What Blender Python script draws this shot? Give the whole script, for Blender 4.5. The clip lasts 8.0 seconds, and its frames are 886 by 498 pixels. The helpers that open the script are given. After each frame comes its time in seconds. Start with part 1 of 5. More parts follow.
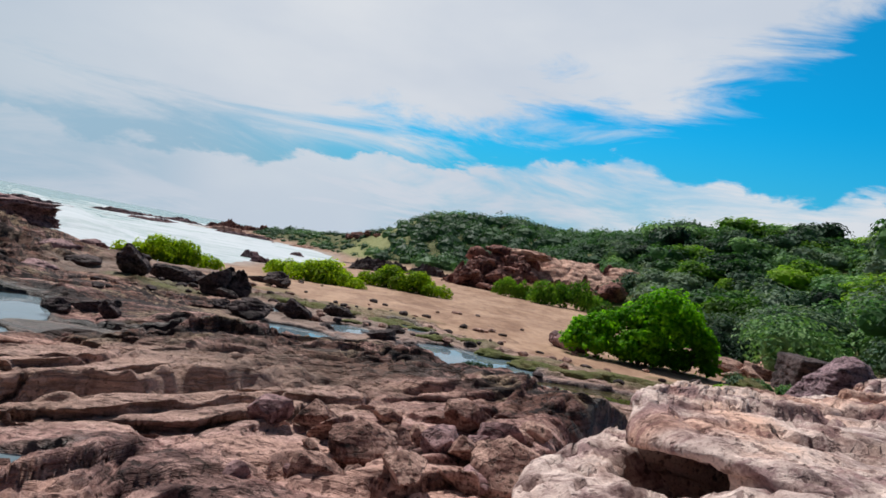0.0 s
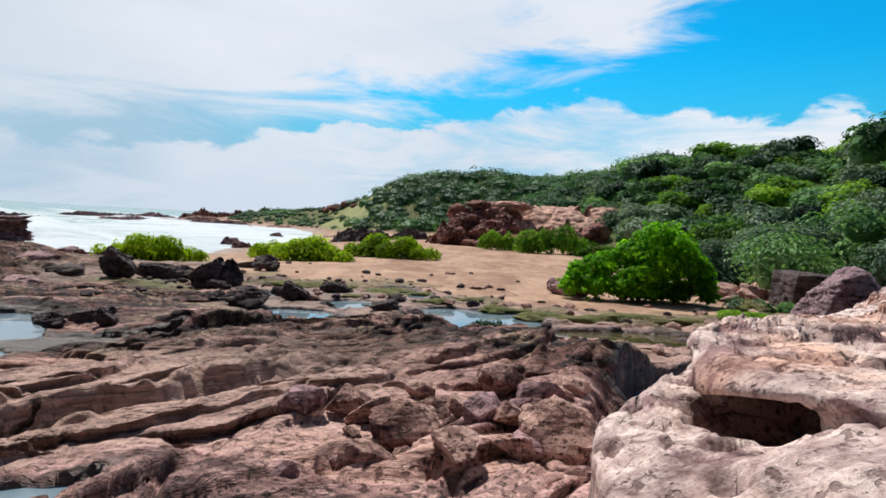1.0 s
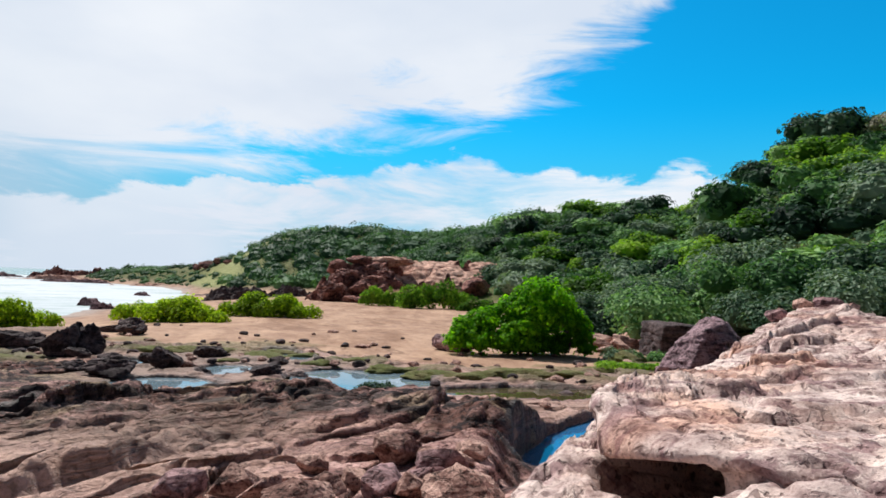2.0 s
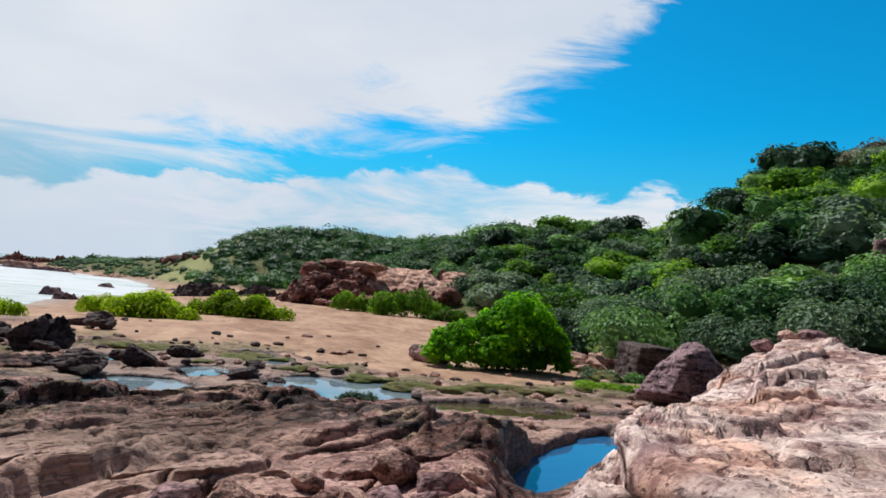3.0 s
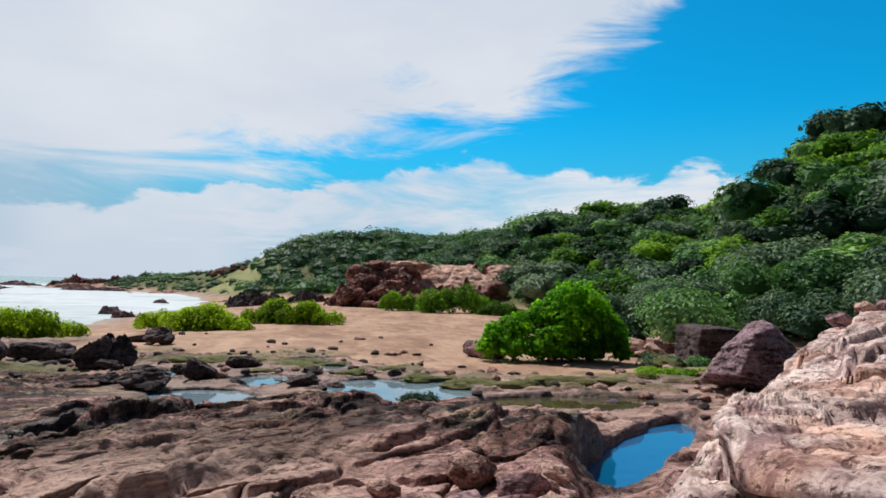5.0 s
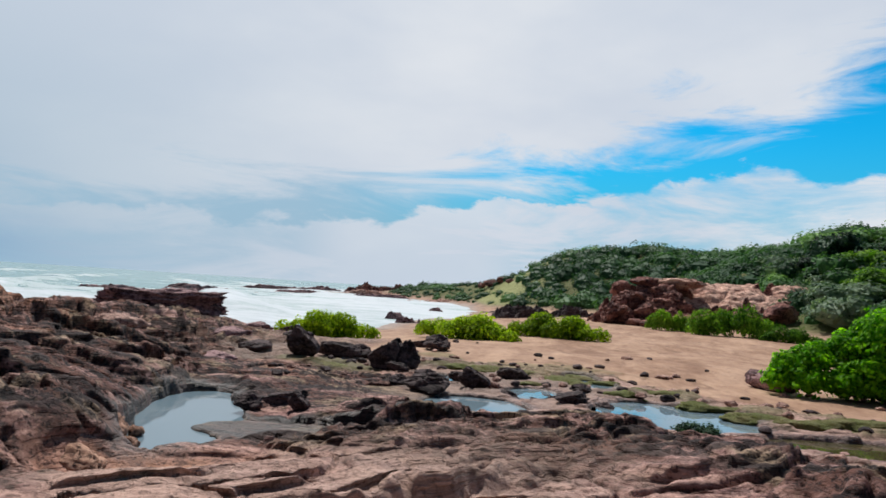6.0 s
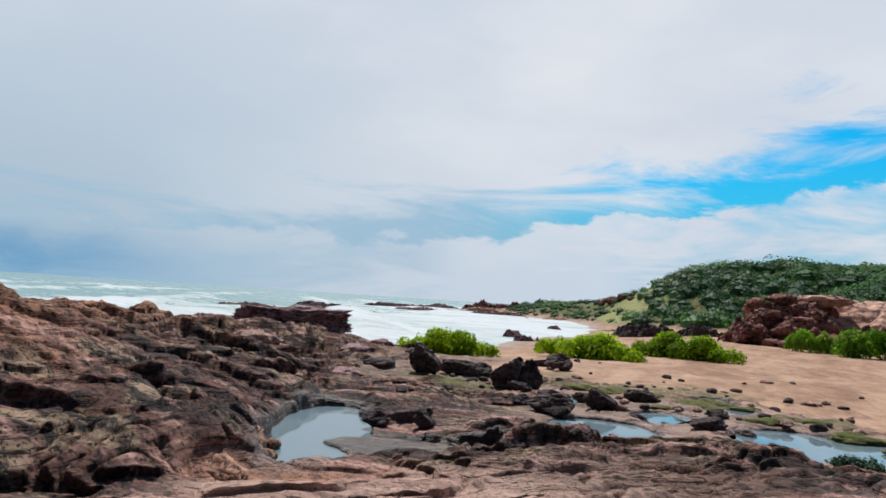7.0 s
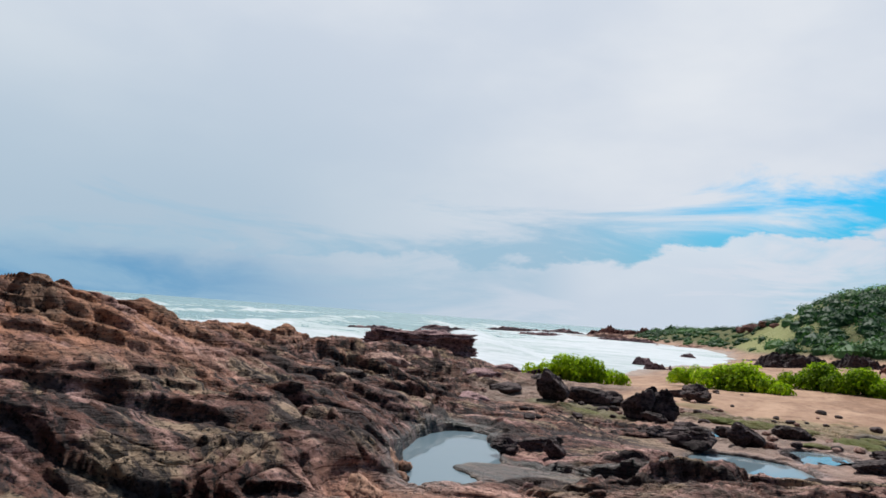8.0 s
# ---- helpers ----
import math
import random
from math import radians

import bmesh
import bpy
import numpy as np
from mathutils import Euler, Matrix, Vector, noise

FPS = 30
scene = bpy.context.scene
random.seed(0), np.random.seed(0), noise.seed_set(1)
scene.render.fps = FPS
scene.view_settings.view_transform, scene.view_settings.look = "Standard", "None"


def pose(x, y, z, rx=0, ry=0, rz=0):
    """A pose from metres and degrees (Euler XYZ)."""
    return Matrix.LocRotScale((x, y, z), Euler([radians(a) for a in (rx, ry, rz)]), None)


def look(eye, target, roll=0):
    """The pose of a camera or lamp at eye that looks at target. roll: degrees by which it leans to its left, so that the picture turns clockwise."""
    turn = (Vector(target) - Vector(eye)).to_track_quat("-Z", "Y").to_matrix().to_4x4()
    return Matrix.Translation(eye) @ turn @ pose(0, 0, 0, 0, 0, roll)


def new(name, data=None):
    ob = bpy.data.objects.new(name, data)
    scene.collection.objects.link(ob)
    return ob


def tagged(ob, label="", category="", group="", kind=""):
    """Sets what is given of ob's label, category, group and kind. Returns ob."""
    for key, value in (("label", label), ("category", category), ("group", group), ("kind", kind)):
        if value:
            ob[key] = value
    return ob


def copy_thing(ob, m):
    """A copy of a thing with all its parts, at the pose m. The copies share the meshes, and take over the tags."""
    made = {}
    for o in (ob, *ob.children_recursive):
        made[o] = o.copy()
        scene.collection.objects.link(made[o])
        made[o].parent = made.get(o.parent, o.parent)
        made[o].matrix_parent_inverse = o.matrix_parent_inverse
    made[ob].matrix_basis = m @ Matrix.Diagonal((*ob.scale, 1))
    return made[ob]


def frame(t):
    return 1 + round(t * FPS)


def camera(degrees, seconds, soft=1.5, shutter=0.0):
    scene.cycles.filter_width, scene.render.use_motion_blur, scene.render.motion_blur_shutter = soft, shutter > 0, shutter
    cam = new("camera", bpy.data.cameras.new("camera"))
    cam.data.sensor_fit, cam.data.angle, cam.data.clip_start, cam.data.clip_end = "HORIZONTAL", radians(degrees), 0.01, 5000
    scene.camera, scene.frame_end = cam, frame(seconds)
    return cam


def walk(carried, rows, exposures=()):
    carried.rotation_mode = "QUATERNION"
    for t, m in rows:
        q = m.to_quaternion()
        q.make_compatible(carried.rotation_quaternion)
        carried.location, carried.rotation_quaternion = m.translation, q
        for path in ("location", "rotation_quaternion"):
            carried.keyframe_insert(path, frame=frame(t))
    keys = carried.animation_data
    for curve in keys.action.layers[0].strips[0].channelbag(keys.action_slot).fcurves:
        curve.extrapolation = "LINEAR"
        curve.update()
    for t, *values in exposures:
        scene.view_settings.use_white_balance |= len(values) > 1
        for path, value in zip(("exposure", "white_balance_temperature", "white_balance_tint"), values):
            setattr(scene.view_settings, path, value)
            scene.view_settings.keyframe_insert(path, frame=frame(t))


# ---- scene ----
cam = camera(67.8, 8.0, soft=1.65)
PATH = [
    (0, (-2.391, 2.709, 2.022), (-2.846, 12.699, 2.202), 10.4),
    (0.5, (-2.649, 2.839, 1.992), (-3.834, 12.769, 1.817), 10.1),
    (1, (-2.716, 2.954, 2.022), (-2.791, 12.944, 1.642), 3.1),
    (1.5, (-2.789, 2.975, 2.071), (-1.249, 12.850, 2.341), 2.6),
    (1.7, (-2.785, 3.016, 2.066), (-1.075, 12.851, 2.656), 2.1),
    (2.8, (-3.154, 3.252, 2.145), (-1.399, 13.092, 2.450), 4.1),
    (3, (-3.164, 3.294, 2.134), (-1.059, 13.049, 2.819), 5.4),
    (3.5, (-3.161, 3.360, 2.173), (-0.696, 12.990, 3.283), 4.5),
    (4, (-3.070, 3.466, 2.129), (0.720, 12.706, 2.604), 1.8),
    (4.2, (-3.059, 3.482, 2.115), (0.776, 12.712, 2.320), 1.2),
    (5.3, (-3.338, 3.531, 2.159), (-3.183, 13.511, 2.809), 2.4),
    (5.5, (-3.324, 3.524, 2.178), (-4.004, 13.479, 2.808), 2.8),
    (6, (-3.436, 3.514, 2.181), (-5.856, 13.199, 2.791), 3.7),
    (6.5, (-3.521, 3.538, 2.192), (-6.886, 12.928, 2.907), 4.2),
    (7, (-3.571, 3.549, 2.194), (-7.651, 12.649, 2.954), 3.7),
    (7.5, (-3.599, 3.559, 2.171), (-8.404, 12.284, 3.026), 3.2),
    (8, (-3.640, 3.521, 2.197), (-9.340, 11.676, 3.197), 4.2),
]
EXPOSURES = [(0, -0.2), (0.5, -0.15), (1, 0.06), (1.6, 0.12), (2.8, 0.02), (3.5, -0.13), (4, 0.04), (4.2, 0.14), (5.3, -0.13), (6.5, -0.13), (7.5, -0.08), (8, -0.08)]
walk(cam, [(t, look(eye, target, roll)) for t, eye, target, roll in PATH], EXPOSURES)

# ---- node helpers ----
class Nodes:
    """Short hand for building a node tree."""

    def __init__(self, tree):
        self.tree = tree
        tree.nodes.clear()

    def add(self, kind, operation=None, data_type=None, blend_type=None, interpolation_type=None, attribute_name=None):
        node = self.tree.nodes.new(kind)
        if operation:
            node.operation = operation
        if data_type:
            node.data_type = data_type
        if blend_type:
            node.blend_type = blend_type
        if interpolation_type:
            node.interpolation_type = interpolation_type
        if attribute_name:
            node.attribute_name = attribute_name
        return node

    def link(self, a, b):
        self.tree.links.new(a, b)

    def fill(self, socket, value):
        if value is None:
            return
        if hasattr(value, "is_output"):
            self.link(value, socket)
        else:
            socket.default_value = value

    def math(self, op, a, b=None, c=None, clamp=False):
        node = self.add("ShaderNodeMath", operation=op)
        node.use_clamp = clamp
        for socket, value in zip(node.inputs, (a, b, c)):
            self.fill(socket, value)
        return node.outputs[0]

    def vmath(self, op, a, b=None):
        node = self.add("ShaderNodeVectorMath", operation=op)
        self.fill(node.inputs[0], a)
        self.fill(node.inputs[1], b)
        return node.outputs[0]

    def step(self, value, low, high, to_low=0.0, to_high=1.0):
        node = self.add("ShaderNodeMapRange", interpolation_type="SMOOTHSTEP")
        for socket, v in zip(node.inputs, (value, low, high, to_low, to_high)):
            self.fill(socket, v)
        return node.outputs[0]

    def mix(self, factor, a, b, blend="MIX"):
        node = self.add("ShaderNodeMix", data_type="RGBA", blend_type=blend)
        self.fill(node.inputs[0], factor)
        self.fill(node.inputs[6], a)
        self.fill(node.inputs[7], b)
        return node.outputs[2]

    def noise(self, vector, scale, detail=6.0, rough=0.55, warp=0.0):
        node = self.add("ShaderNodeTexNoise")
        self.fill(node.inputs["Vector"], vector)
        node.inputs["Scale"].default_value = scale
        node.inputs["Detail"].default_value = detail
        node.inputs["Roughness"].default_value = rough
        node.inputs["Distortion"].default_value = warp
        return node.outputs["Fac"]

    def cracks(self, vector, scale):
        """Distance to the nearest edge between random cells."""
        node = self.add("ShaderNodeTexVoronoi")
        node.feature = "DISTANCE_TO_EDGE"
        self.fill(node.inputs["Vector"], vector)
        node.inputs["Scale"].default_value = scale
        return node.outputs["Distance"]

    def add_noise_vector(self, vector, scale, size):
        node = self.add("ShaderNodeTexNoise")
        self.fill(node.inputs["Vector"], vector)
        node.inputs["Scale"].default_value = scale
        node.inputs["Detail"].default_value = 4.0
        centred = self.vmath("SUBTRACT", node.outputs["Color"], (0.5, 0.5, 0.5))
        return self.vmath("MULTIPLY", centred, (size, size, size))

    def ramp(self, value, stops):
        node = self.add("ShaderNodeValToRGB")
        self.fill(node.inputs[0], value)
        ramp = node.color_ramp
        while len(ramp.elements) < len(stops):
            ramp.elements.new(0.5)
        for element, (at, colour) in zip(ramp.elements, stops):
            element.position = at
            element.color = (*colour, 1) if isinstance(colour, tuple) else (colour, colour, colour, 1)
        return node.outputs[0]

    def scaled(self, vector, sx, sy, sz, turn=0.0):
        node = self.add("ShaderNodeMapping")
        self.fill(node.inputs["Vector"], vector)
        node.inputs["Scale"].default_value = (sx, sy, sz)
        node.inputs["Rotation"].default_value = (0, 0, turn)
        return node.outputs[0]

    def bump(self, height, strength, distance):
        node = self.add("ShaderNodeBump")
        node.inputs["Strength"].default_value = strength
        node.inputs["Distance"].default_value = distance
        self.fill(node.inputs["Height"], height)
        return node.outputs[0]


# ---- sky, clouds and sun ----
SUN_AZIMUTH, SUN_ELEVATION = 28.0, 54.0   # degrees to the left of +y, degrees up
world = bpy.data.worlds.new("world")
scene.world = world
world.use_nodes = True
n = Nodes(world.node_tree)
ray = n.add("ShaderNodeTexCoord").outputs["Generated"]
sky = n.add("ShaderNodeTexSky")
sky.sky_type, sky.sun_disc = "NISHITA", False
sky.sun_elevation, sky.sun_rotation = radians(SUN_ELEVATION), radians(-SUN_AZIMUTH)
sky.air_density, sky.dust_density, sky.ozone_density = 1.0, 0.4, 4.0
xyz = n.add("ShaderNodeSeparateXYZ")
n.link(ray, xyz.inputs[0])
sx, sy, sz = xyz.outputs
azimuth = n.math("MULTIPLY", n.math("ARCTAN2", n.math("MULTIPLY", sx, -1.0), sy), 57.2958)
height = n.math("MULTIPLY", n.math("ARCSINE", sz), 57.2958)
flat = n.add("ShaderNodeCombineXYZ")
n.link(azimuth, flat.inputs[0])
n.link(height, flat.inputs[1])
flat = flat.outputs[0]
streaks = n.noise(n.scaled(flat, 0.050, 0.23, 1, 0.30), 1.0, 10, 0.64, 0.7)
puffs = n.noise(n.scaled(flat, 0.15, 0.30, 1), 1.0, 9, 0.58, 0.3)
broad = n.noise(n.scaled(flat, 0.03, 0.07, 1, 0.2), 1.0, 5, 0.5)
# lower edge of the high cloud sheet against the azimuth (from -40 to 80 degrees)
edge = n.ramp(n.math("MULTIPLY_ADD", azimuth, 1 / 120, 40 / 120), [
    (0.0, 0.95), (0.07, 0.72), (0.12, 0.50), (0.20, 0.385), (0.30, 0.31), (0.40, 0.205), (0.50, 0.165), (0.60, 0.12), (0.8, 0.08), (1.0, 0.06)])
edge = n.math("MULTIPLY_ADD", edge, 40.0, 1.8)
above = n.math("SUBTRACT", height, edge)
above = n.math("MULTIPLY_ADD", n.math("SUBTRACT", streaks, 0.5), 22.0, above)
sheet = n.step(above, -2.8, 2.6)
sheet = n.math("MULTIPLY", sheet, n.math("MULTIPLY", n.step(height, 62.0, 40.0), n.step(sy, -0.35, 0.15)))   # clear sky overhead and behind
# low banks of cumulus
bank_top = n.ramp(n.math("MULTIPLY_ADD", azimuth, 1 / 120, 40 / 120), [
    (0.0, 0.52), (0.08, 0.60), (0.25, 0.66), (0.31, 0.58), (0.36, 0.52), (0.42, 0.48), (0.49, 0.40), (0.52, 0.34), (0.7, 0.3), (1.0, 0.25)])
bank_top = n.math("MULTIPLY", bank_top, 16.0)
under = n.math("SUBTRACT", bank_top, height)
under = n.math("MULTIPLY_ADD", n.math("SUBTRACT", puffs, 0.5), 7.0, under)
solid = n.math("MULTIPLY", n.step(azimuth, -4.0, 12.0), n.step(azimuth, 32.0, 22.0))                                      # heaped cumulus over the sea, thin streaks over the hill
bank = n.math("MULTIPLY", n.step(under, -0.25, 0.5), n.math("MAXIMUM", n.math("MULTIPLY", solid, 0.92), n.step(streaks, 0.34, 0.58, 0.38, 1.0)))
cover = n.math("MAXIMUM", sheet, bank)
blue = n.mix(1.0, sky.outputs[0], (0.03, 1.20, 1.50, 1), "MULTIPLY")
blue = n.mix(n.step(height, 16.0, 2.0), blue, (0.9, 5.0, 7.2, 1))
white = n.mix(n.step(broad, 0.35, 0.68), (6.9, 7.6, 8.7, 1), (8.5, 8.9, 9.5, 1))
left_haze = n.math("MULTIPLY", n.step(azimuth, 10.0, 60.0), n.step(height, 30.0, 2.0))
white = n.mix(left_haze, white, (4.6, 6.0, 7.3, 1))
low_blue = n.math("MULTIPLY", n.step(azimuth, 34.0, 62.0), n.step(n.math("MULTIPLY_ADD", puffs, 4.0, height), 6.6, 3.4))
white = n.mix(low_blue, white, (1.6, 3.9, 6.4, 1))
blue = n.mix(n.step(azimuth, 4.0, 28.0, 0.0, 0.9), blue, (4.2, 5.9, 7.4, 1))   # milky air over the sea
blue = n.mix(n.math("MULTIPLY", n.step(height, 62.0, 40.0), n.step(sy, -0.35, 0.15)), (0.36, 0.60, 1.05, 1), blue)   # clear deep blue behind
out = n.add("ShaderNodeBackground")
n.link(n.mix(cover, blue, white), out.inputs[0])
out.inputs[1].default_value = 0.095
n.link(out.outputs[0], n.add("ShaderNodeOutputWorld").inputs[0])

sun = new("sun", bpy.data.lights.new("sun", "SUN"))
sun.data.energy, sun.data.angle, sun.data.color = 5.0, radians(0.6), (1.0, 0.965, 0.92)
a, e = radians(SUN_AZIMUTH), radians(SUN_ELEVATION)
sun.matrix_world = look((0, 0, 60), Vector((0, 0, 60)) - Vector((-math.sin(a) * math.cos(e), math.cos(a) * math.cos(e), math.sin(e))))


# ---- materials ----
def material(name):
    m = bpy.data.materials.new(name)
    m.use_nodes = True
    n = Nodes(m.node_tree)
    shader = n.add("ShaderNodeBsdfPrincipled")
    n.link(shader.outputs[0], n.add("ShaderNodeOutputMaterial").inputs[0])
    place = n.add("ShaderNodeNewGeometry").outputs["Position"]
    return m, n, shader, place


def rock_colour(n, place, dark, mid, light, scale=1.0, lean=0.72, cracked=0.75, veins=1.0, bedding=(0.8, 3.0, 5.0)):
    """Weathered rock: broad stains, layered streaks along the beds, and a pitted grain. Returns colour and height."""
    beds = n.scaled(place, bedding[0] * scale, bedding[1] * scale, bedding[2] * scale, lean)
    broad = n.noise(place, 0.45 * scale, 5, 0.6, 0.4)
    streak = n.noise(beds, 1.3, 8, 0.66, 0.6)
    grain = n.noise(place, 9.0 * scale, 9, 0.72)
    fine = n.noise(place, 46.0 * scale, 4, 0.6)
    tone = n.math("MULTIPLY_ADD", broad, 0.55, n.math("MULTIPLY_ADD", streak, 0.75, n.math("MULTIPLY", grain, 0.70)))
    colour = n.ramp(n.math("MULTIPLY", tone, 0.5), [(0.385, dark), (0.455, mid), (0.545, light)])
    speck = n.step(grain, 0.60, 0.74)
    colour = n.mix(n.math("MULTIPLY", speck, 0.35), colour, light + (1,))
    pits = n.step(fine, 0.34, 0.47)
    colour = n.mix(n.math("MULTIPLY_ADD", pits, -0.5, 0.5), colour, dark + (1,))
    pores = n.noise(place, 15.0 * scale, 3, 0.55)
    colour = n.mix(n.step(pores, 0.42, 0.35, 0.0, 0.7), colour, dark + (1,))
    # dirt-filled cracks
    bent = n.vmath("ADD", place, n.add_noise_vector(place, 2.0 * scale, 0.9 / scale))
    crack = n.cracks(n.scaled(bent, 1.0, 1.7, 2.2, lean), 1.7 * scale)
    lines = n.math("MULTIPLY" if veins < 1 else "MAXIMUM", n.step(crack, 0.0, 0.05, 1.0 - cracked, 1.0), n.step(streak, 0.42, 0.54, 1.0 - veins, 1.0))
    colour = n.mix(lines, dark + (1,), colour)
    relief = n.math("ADD", n.math("MULTIPLY", streak, 0.5), n.math("ADD", n.math("MULTIPLY", grain, 0.55), n.math("MULTIPLY", fine, 0.14)))
    relief = n.math("MULTIPLY_ADD", lines, 0.30, n.math("MULTIPLY_ADD", n.step(pores, 0.35, 0.44), 0.25, n.math("SUBTRACT", relief, 0.25)))
    return colour, relief


def ground_material():
    m, n, shader, place = material("shore_ground")
    zone = n.add("ShaderNodeAttribute", attribute_name="zone")
    tint = n.add("ShaderNodeAttribute", attribute_name="tint")
    split = n.add("ShaderNodeSeparateColor")
    n.link(zone.outputs["Color"], split.inputs[0])
    sand, moss, wet = split.outputs
    split = n.add("ShaderNodeSeparateColor")
    n.link(tint.outputs["Color"], split.inputs[0])
    orange, earth, dark_stain = split.outputs
    rock, relief = rock_colour(n, place, (0.022, 0.011, 0.010), (0.295, 0.145, 0.130), (0.70, 0.44, 0.385), cracked=0.45)
    # light and shade put into the colour: dark in the relief's hollows, pale on crests
    painted_shade = n.step(relief, 0.66, 1.02)
    # broad drifts of worn pale skin and of dark purple crust, drawn out along the beds, each with that painted shade
    long_beds = n.scaled(place, 0.45, 1.6, 1.4, 0.72)
    drift = n.noise(long_beds, 0.8, 7, 0.62, 0.8)
    rock = n.mix(n.step(drift, 0.49, 0.62, 0.0, 0.8), rock, n.mix(painted_shade, (0.20, 0.098, 0.080, 1), (0.76, 0.47, 0.38, 1)))
    rock = n.mix(n.step(drift, 0.47, 0.37, 0.0, 0.9), rock, n.mix(painted_shade, (0.012, 0.007, 0.008, 1), (0.150, 0.078, 0.074, 1)))
    # thin beds, one above the other, darker where the bump sinks
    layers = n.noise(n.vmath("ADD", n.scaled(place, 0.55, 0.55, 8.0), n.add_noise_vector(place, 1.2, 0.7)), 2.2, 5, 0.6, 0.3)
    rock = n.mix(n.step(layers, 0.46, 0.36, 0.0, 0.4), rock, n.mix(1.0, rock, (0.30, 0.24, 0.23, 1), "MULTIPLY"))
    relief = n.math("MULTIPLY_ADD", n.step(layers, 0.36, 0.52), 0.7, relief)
    # small flecks along the beds, darker where they lie lower
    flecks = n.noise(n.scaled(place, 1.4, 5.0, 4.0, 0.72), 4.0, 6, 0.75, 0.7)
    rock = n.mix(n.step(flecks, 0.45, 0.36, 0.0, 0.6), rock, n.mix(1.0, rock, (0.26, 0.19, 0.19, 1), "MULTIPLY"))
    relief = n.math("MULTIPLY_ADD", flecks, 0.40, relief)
    rock = n.mix(n.math("MULTIPLY", orange, n.step(n.noise(place, 0.9, 5), 0.30, 0.52)), rock, n.mix(painted_shade, (0.10, 0.034, 0.018, 1), (0.52, 0.235, 0.125, 1)))
    rock = n.mix(n.math("MULTIPLY", dark_stain, n.step(n.noise(long_beds, 1.1, 6, 0.65), 0.62, 0.46, 0.18, 0.95)), rock, n.mix(painted_shade, (0.006, 0.004, 0.004, 1), (0.135, 0.056, 0.040, 1)))
    # grey-olive crust and near-black bands on the seaward rocks, shaded by the relief in their colour too
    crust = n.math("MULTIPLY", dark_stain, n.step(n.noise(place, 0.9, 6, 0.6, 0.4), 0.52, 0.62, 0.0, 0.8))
    rock = n.mix(crust, rock, n.mix(painted_shade, (0.030, 0.022, 0.015, 1), (0.42, 0.31, 0.205, 1)))
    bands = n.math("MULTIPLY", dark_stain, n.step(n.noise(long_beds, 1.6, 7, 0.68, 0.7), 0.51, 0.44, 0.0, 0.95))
    rock = n.mix(bands, rock, n.mix(painted_shade, (0.006, 0.005, 0.006, 1), (0.050, 0.036, 0.036, 1)))
    # pale gravel and mud of the drained flat
    mud = n.mix(n.noise(place, 3.0, 8, 0.7), (0.20, 0.125, 0.098, 1), (0.60, 0.435, 0.345, 1))
    rock = n.mix(earth, rock, mud)
    grit = n.noise(n.scaled(place, 1.0, 0.5, 1), 3.0, 9, 0.7)
    dune = n.noise(n.scaled(place, 0.9, 0.3, 1), 1.0, 7, 0.66, 0.6)
    sand_colour = n.mix(n.step(n.math("MULTIPLY_ADD", grit, 0.4, n.math("MULTIPLY", dune, 0.7)), 0.36, 0.74), (0.25, 0.140, 0.090, 1), (0.48, 0.312, 0.212, 1))
    sand_colour = n.mix(n.step(n.noise(n.scaled(place, 1.2, 0.5, 1), 1.2, 7, 0.72, 0.8), 0.54, 0.66, 0.0, 0.75), sand_colour, (0.20, 0.115, 0.075, 1))
    sand_colour = n.mix(n.step(n.noise(n.scaled(place, 0.22, 0.11, 1, 0.2), 1.0, 6, 0.65, 0.8), 0.47, 0.62, 0.0, 0.6), sand_colour, n.mix(1.0, sand_colour, (0.62, 0.53, 0.47, 1), "MULTIPLY"))
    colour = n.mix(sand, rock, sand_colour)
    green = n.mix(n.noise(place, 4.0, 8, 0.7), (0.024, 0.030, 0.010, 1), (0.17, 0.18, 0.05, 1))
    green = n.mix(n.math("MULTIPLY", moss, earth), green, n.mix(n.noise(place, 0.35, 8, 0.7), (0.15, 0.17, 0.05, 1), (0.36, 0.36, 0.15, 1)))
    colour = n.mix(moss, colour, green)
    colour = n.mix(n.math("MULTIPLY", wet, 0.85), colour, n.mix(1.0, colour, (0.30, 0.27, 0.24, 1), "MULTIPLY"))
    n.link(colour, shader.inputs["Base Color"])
    n.link(n.step(wet, 0.0, 1.0, 0.88, 0.55), shader.inputs["Roughness"])
    n.link(n.step(wet, 0.0, 1.0, 0.22, 0.5), shader.inputs["Specular IOR Level"])
    lumps = n.mix(sand, relief, n.math("MULTIPLY", grit, 0.35))
    n.link(n.bump(lumps, 1.0, 0.05), shader.inputs["Normal"])
    return m


